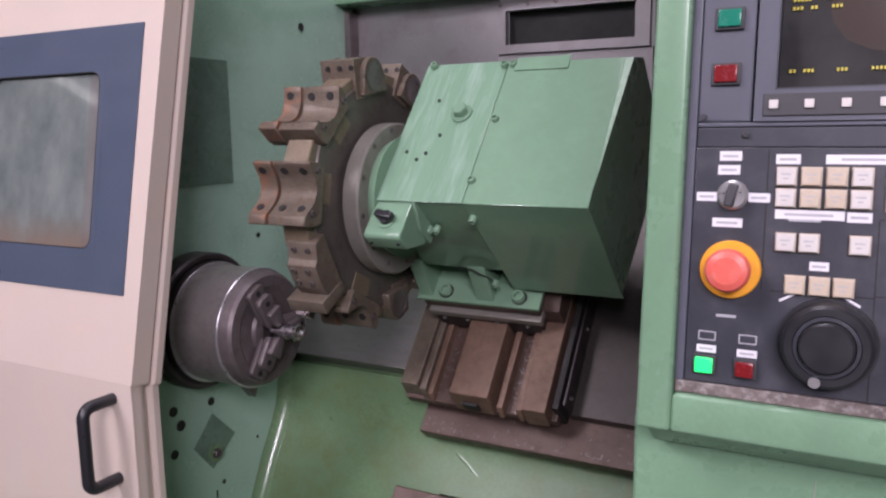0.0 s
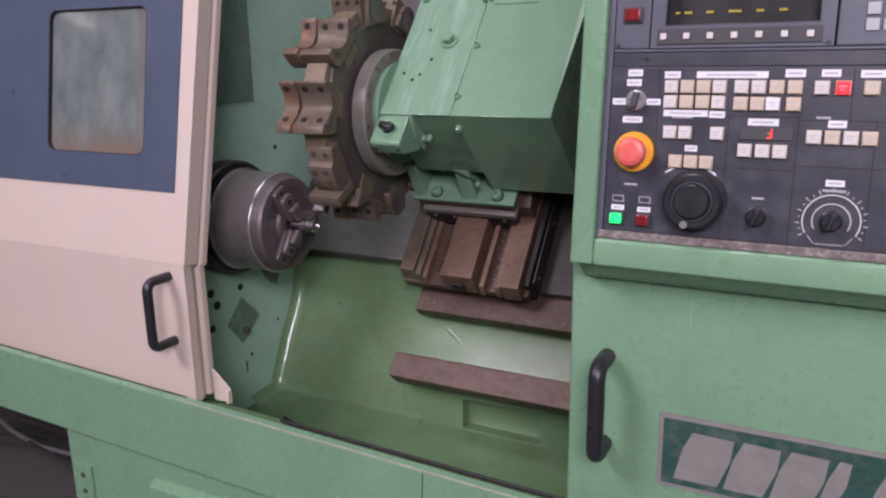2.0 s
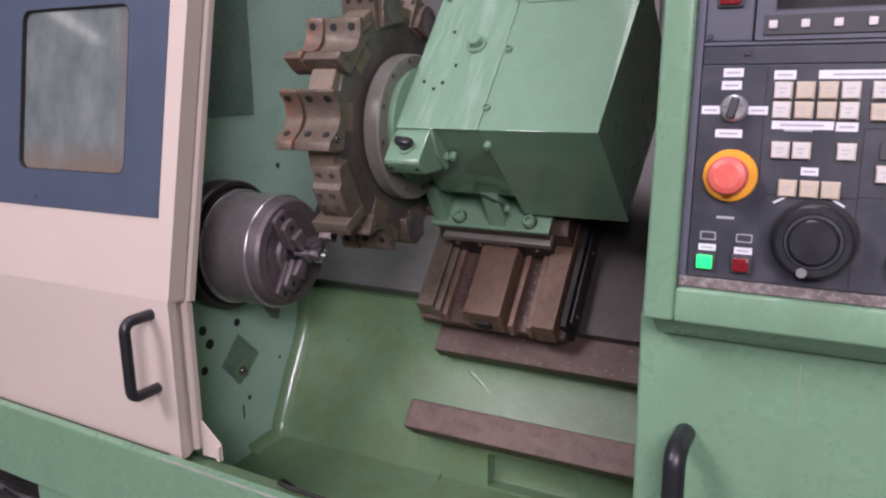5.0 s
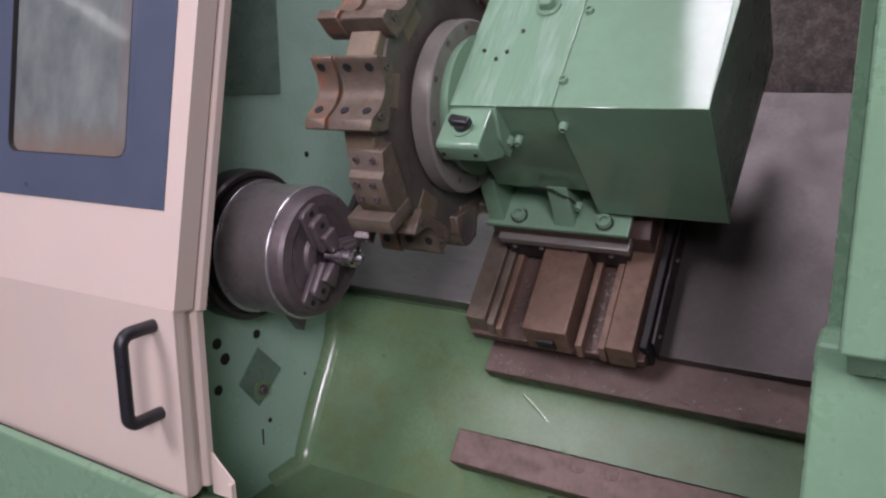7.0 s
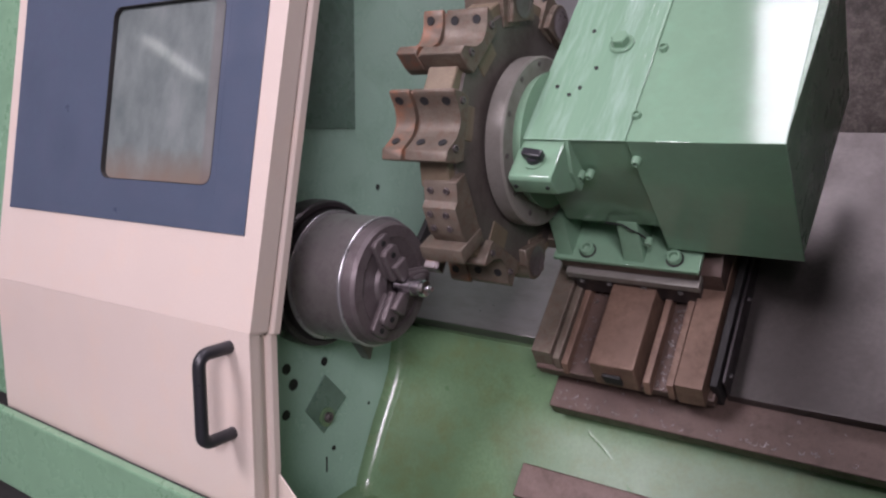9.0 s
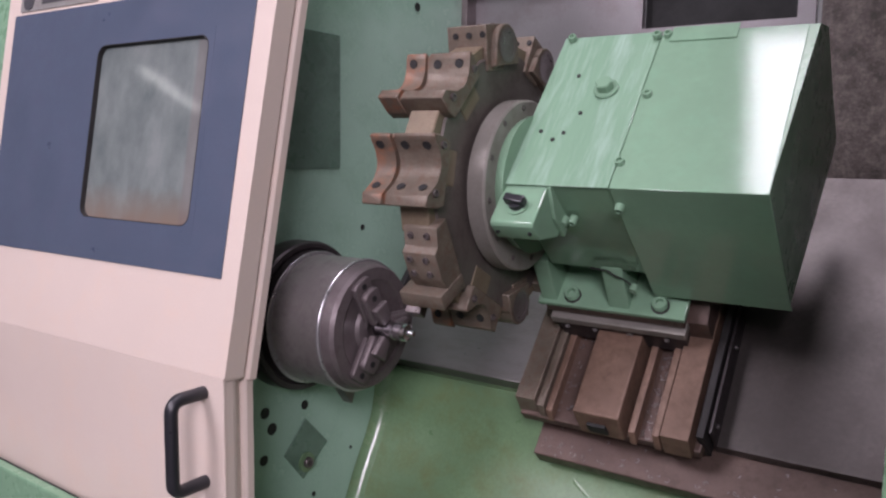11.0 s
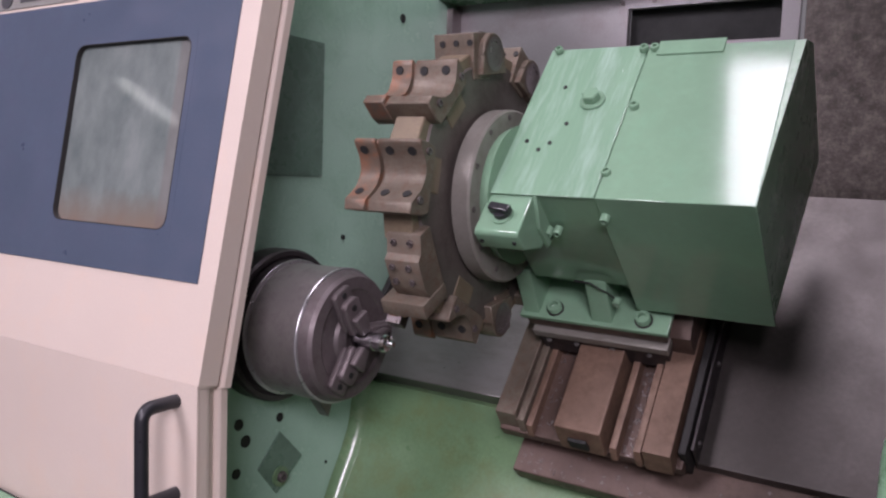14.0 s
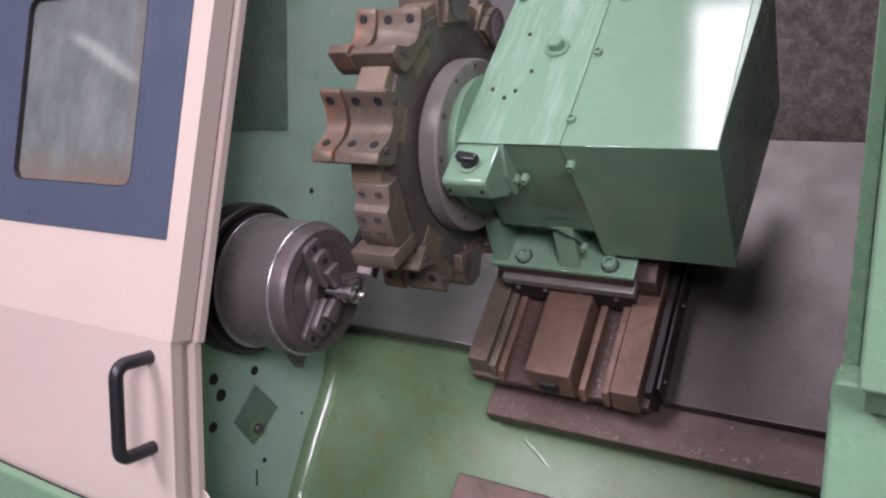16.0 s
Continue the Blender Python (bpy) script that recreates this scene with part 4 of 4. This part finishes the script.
part("edge_trim", box(mesh(), -0.0295, -0.020, -0.020, 0.95, -0.02, 0.002, 0.001), PANEL_LT, console, "", C)
lower = part("key_panel", box(mesh(), -0.0195, 0.90, -0.0195, 0.232, -0.02, 0.0, 0.001), PANEL, console, "charcoal key panel", C)
part("seam_panel", box(mesh(), -0.0195, 0.90, 0.2325, 0.253, -0.02, -0.001, 0.001), PANEL, console, "", C)
part("seam_rail", box(mesh(), -0.0195, 0.90, 0.2535, 0.258, -0.02, 0.001, 0.001), PANEL_LT, console, "", C)
up1 = part("lamp_panel", box(mesh(), -0.0195, 0.0335, 0.2585, 0.95, -0.02, 0.001, 0.002), PANEL_LT, console, "blue-grey lamp panel", C)
crt = part("screen_surround", ring_panel(mesh(), 0.036, 0.283, 0.2585, 0.60, -0.03, 0.004, (0.056, 0.264, 0.291, 0.46)), PANEL_LT, console, "blue-grey screen surround", C)
part("keyboard_panel", box(mesh(), 0.2855, 0.90, 0.2585, 0.95, -0.02, 0.003, 0.002), PANEL_LT, console, "", C)
part("upper_panel", box(mesh(), 0.036, 0.283, 0.602, 0.95, -0.02, 0.003, 0.002), PANEL_LT, console, "", C)
bm = mesh()
n = 10
vs = [[bm.verts.new((0.056 + 0.208 * i / n, 0.291 + 0.169 * j / n, -0.018 - 0.006 * ((i / n - 0.5) ** 2 + (j / n - 0.5) ** 2) * 4)) for j in range(n + 1)] for i in range(n + 1)]
for i in range(n):
    for j in range(n):
        bm.faces.new((vs[i][j], vs[i + 1][j], vs[i + 1][j + 1], vs[i][j + 1]))
glass = part("screen_glass", bm, SCREEN, crt, "dark cathode ray screen", C)
for k in range(4):
    a = ((0.0555, 0.0570, 0.290, 0.461), (0.263, 0.2645, 0.290, 0.461), (0.0555, 0.2645, 0.2905, 0.292), (0.0555, 0.2645, 0.459, 0.4605))[k]
    part("screen_edge", box(mesh(), *a, -0.03, 0.0045, 0), PANEL, crt, "", C)
random.seed(4)
bm = mesh()
for row in range(11):
    y = 0.450 - 0.0085 * row if row < 10 else 0.310
    x = 0.066
    for w in range(random.choice((2, 3, 4)) if row < 10 else 6):
        for ch in range(random.choice((2, 3, 5))):
            if x < 0.245:
                box(bm, x, x + 0.0022, y, y + 0.0032, -0.0175, -0.0170, 0)
            x += 0.0036
        x += random.choice((0.006, 0.012, 0.02))
tagged(part("screen_print", bm, AMBER, glass, "amber lines of unreadable print", C), kind="stuff")
soft = part("soft_key_strip", box(mesh(), 0.045, 0.268, 0.2635, 0.286, 0.004, 0.0065, 0.001), INK, crt, "black soft key strip", C)
for k in range(7):
    part("soft_key", box(mesh(), 0.0505 + 0.033 * k, 0.0595 + 0.033 * k, 0.2705, 0.2795, 0.0065, 0.010, 0.001), KEYWHITE, soft, "", C)
for x, y, mt in ((0.008, 0.365, GREENLENS), (0.007, 0.308, REDLENS)):
    b_ = part("lamp_button", box(mesh(), x - 0.0145, x + 0.0145, y - 0.0115, y + 0.0115, 0.001, 0.006, 0.001), INK, up1, "", C)
    part("lens", box(mesh(), x - 0.0115, x + 0.0115, y - 0.009, y + 0.009, 0.006, 0.0095, 0.0015), mt, b_, "coloured lens", C)
for x, y in ((-0.013, 0.264), (0.276, 0.263), (0.030, 0.245)):
    bolt(console, C @ pose(x, y, 0.0035), 0.0032, 0.002, INK, "screw")
# engraved field lines of the key panel
for x0, x1, y0, y1 in ((0.0525, 0.0535, 0.085, 0.231), (0.156, 0.157, -0.018, 0.161), (0.249, 0.250, -0.018, 0.231), (0.312, 0.313, 0.155, 0.231), (0.157, 0.249, 0.161, 0.162), (0.157, 0.252, 0.086, 0.087), (0.250, 0.36, 0.157, 0.158), (0.250, 0.36, 0.093, 0.094), (0.3455, 0.3465, -0.018, 0.157), (0.062, 0.156, 0.084, 0.085)):
    part("panel_line", box(mesh(), x0, x1, y0, y1, 0, 0.0005, 0), DARK, lower, "", C)


def key(x, y, material, parent, s=0.0088, tall=0.0):
    bz = part("key_bezel", box(mesh(), x - s - 0.001, x + s + 0.001, y - s - 0.001 - tall, y + s + 0.001 + tall, 0, 0.003, 0.0005), KEYCREAM, parent, "", C)
    cap = part("key_cap", box(mesh(), x - s, x + s, y - s - tall, y + s + tall, 0.003, 0.0075, 0.0012), material, bz, "", C)
    for j in range(2):
        part("key_mark", box(mesh(), x - s * (0.55 - 0.2 * j), x + s * (0.5 - 0.3 * j), y + s * (0.15 - 0.5 * j), y + s * (0.3 - 0.5 * j), 0.0075, 0.0078, 0), GREYINK, cap, "", C)
    return cap


for i, x in enumerate((0.071, 0.094, 0.117, 0.1395)):
    key(x, 0.2025, (KEYWHITE, KEYCREAM, KEYCREAM, KEYWHITE)[i], lower)
    key(x, 0.1805, (KEYWHITE, KEYCREAM, KEYCREAM, KEYWHITE)[i], lower)
for i, x in enumerate((0.1695, 0.1925, 0.2165, 0.240)):
    key(x, 0.2025, (KEYWHITE, KEYWHITE, KEYCREAM, KEYCREAM)[i], lower)
for x, mt in ((0.170, KEYCREAM), (0.1925, KEYCREAM), (0.213, WHITE), (0.240, KEYCREAM)):
    key(x, 0.179, mt, lower)
for x in (0.0735, 0.0955, 0.141):
    key(x, 0.1355, KEYWHITE, lower)
for x in (0.0845, 0.107, 0.129):
    key(x, 0.0925, KEYCREAM, lower)
for x in (0.181, 0.205, 0.228):
    key(x, 0.1125, KEYWHITE, lower)
key(0.274, 0.202, KEYWHITE, lower)
key(0.300, 0.202, LITRED, lower)
key(0.335, 0.202, KEYCREAM, lower)
for x in (0.270, 0.293, 0.316, 0.339):
    key(x, 0.1345, (KEYWHITE, KEYCREAM)[round(x * 1000) % 2], lower)
for x, y, w, hh in ((0.016, 0.223, 0.022, 0.010), (0.015, 0.2085, 0.022, 0.010), (-0.006, 0.180, 0.021, 0.0095), (0.046, 0.180, 0.021, 0.0095), (0.016, 0.153, 0.030, 0.0095), (0.0715, 0.220, 0.023, 0.010), (0.155, 0.220, 0.098, 0.0095), (0.239, 0.222, 0.026, 0.011), (0.094, 0.164, 0.064, 0.0095), (0.139, 0.163, 0.022, 0.010), (0.106, 0.1125, 0.018, 0.009), (0.203, 0.1535, 0.041, 0.010), (0.284, 0.222, 0.024, 0.010), (0.335, 0.221, 0.030, 0.010), (0.298, 0.153, 0.023, 0.010), (0.303, 0.072, 0.024, 0.009), (0.002, 0.017, 0.020, 0.008), (0.043, 0.016, 0.020, 0.008)):
    st = part("label_sticker", box(mesh(), x - w / 2, x + w / 2, y - hh / 2, y + hh / 2, 0, 0.0007, 0), WHITE, lower, "white label strip", C)
    part("label_print", box(mesh(), x - w * 0.36, x + w * 0.34, y - hh * 0.14, y + hh * 0.12, 0.0007, 0.0010, 0), GREYINK, st, "", C)
for x, y, w in ((0.020, 0.0525, 0.020), (0.205, 0.043, 0.016), (0.303, 0.060, 0.030), (0.09, 0.157, 0.03), (0.28, 0.160, 0.018)):
    part("panel_print", box(mesh(), x - w / 2, x + w / 2, y, y + 0.003, 0, 0.0004, 0), GREYINK, lower, "", C)
for x in (0.002, 0.043):
    part("symbol_frame", frame_ring(mesh(), rounded(x - 0.009, x + 0.009, 0.026, 0.036, 0.001), rounded(x - 0.0078, x + 0.0078, 0.0272, 0.0348, 0.001), 0, 0.0004), GREYINK, lower, "", C)
# readout
dw = part("digit_window", box(mesh(), 0.173, 0.243, 0.128, 0.147, 0, 0.003, 0.001), INK, lower, "black digit window", C)
bm = mesh()
box(bm, 0.209, 0.216, 0.131, 0.1325, 0.003, 0.0034, 0)
box(bm, 0.2145, 0.216, 0.1325, 0.144, 0.003, 0.0034, 0)
box(bm, 0.2105, 0.2145, 0.137, 0.1385, 0.003, 0.0034, 0)
part("digit", bm, LEDRED, dw, "lit red digit", C)
# emergency stop
es = part("stop_collar", turned(mesh(), [(0, 0.0305), (0.006, 0.0305), (0.0075, 0.029), (0.0075, 0.02)], 40, "Z"), YELLOW, lower, "yellow emergency stop collar", C @ pose(0.022, 0.104, 0))
part("stop_neck", turned(mesh(), [(0.006, 0.014), (0.018, 0.014)], 24, "Z"), REDCAP, es, "", C @ pose(0.022, 0.104, 0))
part("stop_cap", turned(mesh(), [(0.016, 0.012), (0.016, 0.020), (0.020, 0.0225), (0.027, 0.0225), (0.032, 0.020), (0.0345, 0.014), (0.0345, 0.0)], 36, "Z"), REDCAP, es, "worn red mushroom push button", C @ pose(0.022, 0.104, 0))
# mode switch
sw2 = part("mode_switch", turned(mesh(), [(0, 0.0155), (0.004, 0.0155), (0.006, 0.013), (0.006, 0)], 28, "Z"), KNOBGREY, lower, "grey rotary mode switch", C @ pose(0.020, 0.182, 0))
part("switch_lever", box(mesh(), -0.0045, 0.0045, -0.012, 0.012, 0.005, 0.020, 0.002), INK, sw2, "", C @ pose(0.020, 0.182, 0, 0, 0, -12))
# start and stop lamps
for x, mt in ((0.001, LEDGREEN), (0.042, REDLENS)):
    s_ = part("push_lamp", box(mesh(), x - 0.0115, x + 0.0115, -0.0105, 0.0105, 0, 0.004, 0.001), INK, lower, "", C)
    part("lens", box(mesh(), x - 0.009, x + 0.009, -0.008, 0.008, 0.004, 0.010, 0.0015), mt, s_, "lit green lens" if mt is LEDGREEN else "dark red lens", C)
# hand wheel
hw = part("hand_wheel", turned(mesh(), [(0, 0.046), (0.010, 0.046), (0.010, 0.043), (0.014, 0.043), (0.030, 0.041), (0.033, 0.038), (0.033, 0.031), (0.028, 0.029), (0.028, 0)], 48, "Z"), BLACK, lower, "black pulse hand wheel", C @ pose(0.118, 0.036, 0))
part("wheel_hub", turned(mesh(), [(0.028, 0.026), (0.040, 0.025), (0.042, 0.023), (0.042, 0)], 40, "Z"), BLACK, hw, "", C @ pose(0.118, 0.036, 0))
part("wheel_ring", turned(mesh(), [(0.029, 0.0305), (0.033, 0.0300), (0.033, 0.0265), (0.029, 0.0262)], 40, "Z"), PANEL, hw, "", C @ pose(0.118, 0.036, 0))
part("wheel_dimple", turned(mesh(), [(0.030, 0.006), (0.036, 0.0055), (0.036, 0)], 14, "Z"), KNOBGREY, hw, "", C @ pose(0.109, 0.001, 0))
for x, a in ((0.078, 30), (0.138, -30)):
    part("arrow_print", box(mesh(), -0.008, 0.008, -0.0012, 0.0012, 0, 0.0005, 0), WHITE, lower, "", C @ pose(x, 0.079, 0, 0, 0, a))
# range switch and override dial
for x, y, r in ((0.205, 0.018, 0.013), (0.303, 0.019, 0.013)):
    k_ = part("dial_knob", turned(mesh(), [(0, r * 1.15), (0.003, r * 1.15), (0.004, r), (0.016, r * 0.85), (0.016, 0)], 24, "Z"), BLACK, lower, "black pointer knob", C @ pose(x, y, 0))
    part("pointer", box(mesh(), -0.0035, 0.0035, -0.012, 0.018, 0.014, 0.026, 0.002), BLACK, k_, "", C @ pose(x, y, 0, 0, 0, -20))
for k in range(21):
    a = radians(-30 + 12 * k)
    part("dial_tick", box(mesh(), 0.0405, 0.0435 if k % 2 else 0.0465, -0.0007, 0.0007, 0, 0.0005, 0), GREYINK, lower, "", C @ pose(0.303, 0.019, 0) @ Matrix.Rotation(a, 4, "Z"))
for r0, r1 in ((0.0360, 0.0378), (0.0238, 0.0252)):
    bm = mesh()
    for k in range(20):
        a, b_ = radians(-30 + 12 * k), radians(-18 + 12 * k)
        v = [bm.verts.new((r * math.cos(q), r * math.sin(q), 0.0005)) for r, q in ((r0, a), (r1, a), (r1, b_), (r0, b_))]
        bm.faces.new(v)
    part("dial_arc", bm, KEYWHITE, lower, "", C @ pose(0.303, 0.019, 0))
for sx in (-1, 1):
    part("dial_corner", box(mesh(), -0.007, 0.007, -0.0005, 0.0005, 0, 0.0005, 0), GREYINK, lower, "", C @ pose(0.303 + sx * 0.0245, -0.008, 0, 0, 0, sx * 52))
part("dial_foot", box(mesh(), 0.285, 0.321, -0.0145, -0.0135, 0, 0.0005, 0), GREYINK, lower, "", C)
# operator keys beside the screen
for i in range(2):
    for j in range(6):
        x, y = 0.327 + 0.021 * i, 0.285 + 0.021 * j
        part("data_key", box(mesh(), x - 0.008, x + 0.008, y - 0.008, y + 0.008, 0.003, 0.007, 0.001), GREYINK, console, "", C)
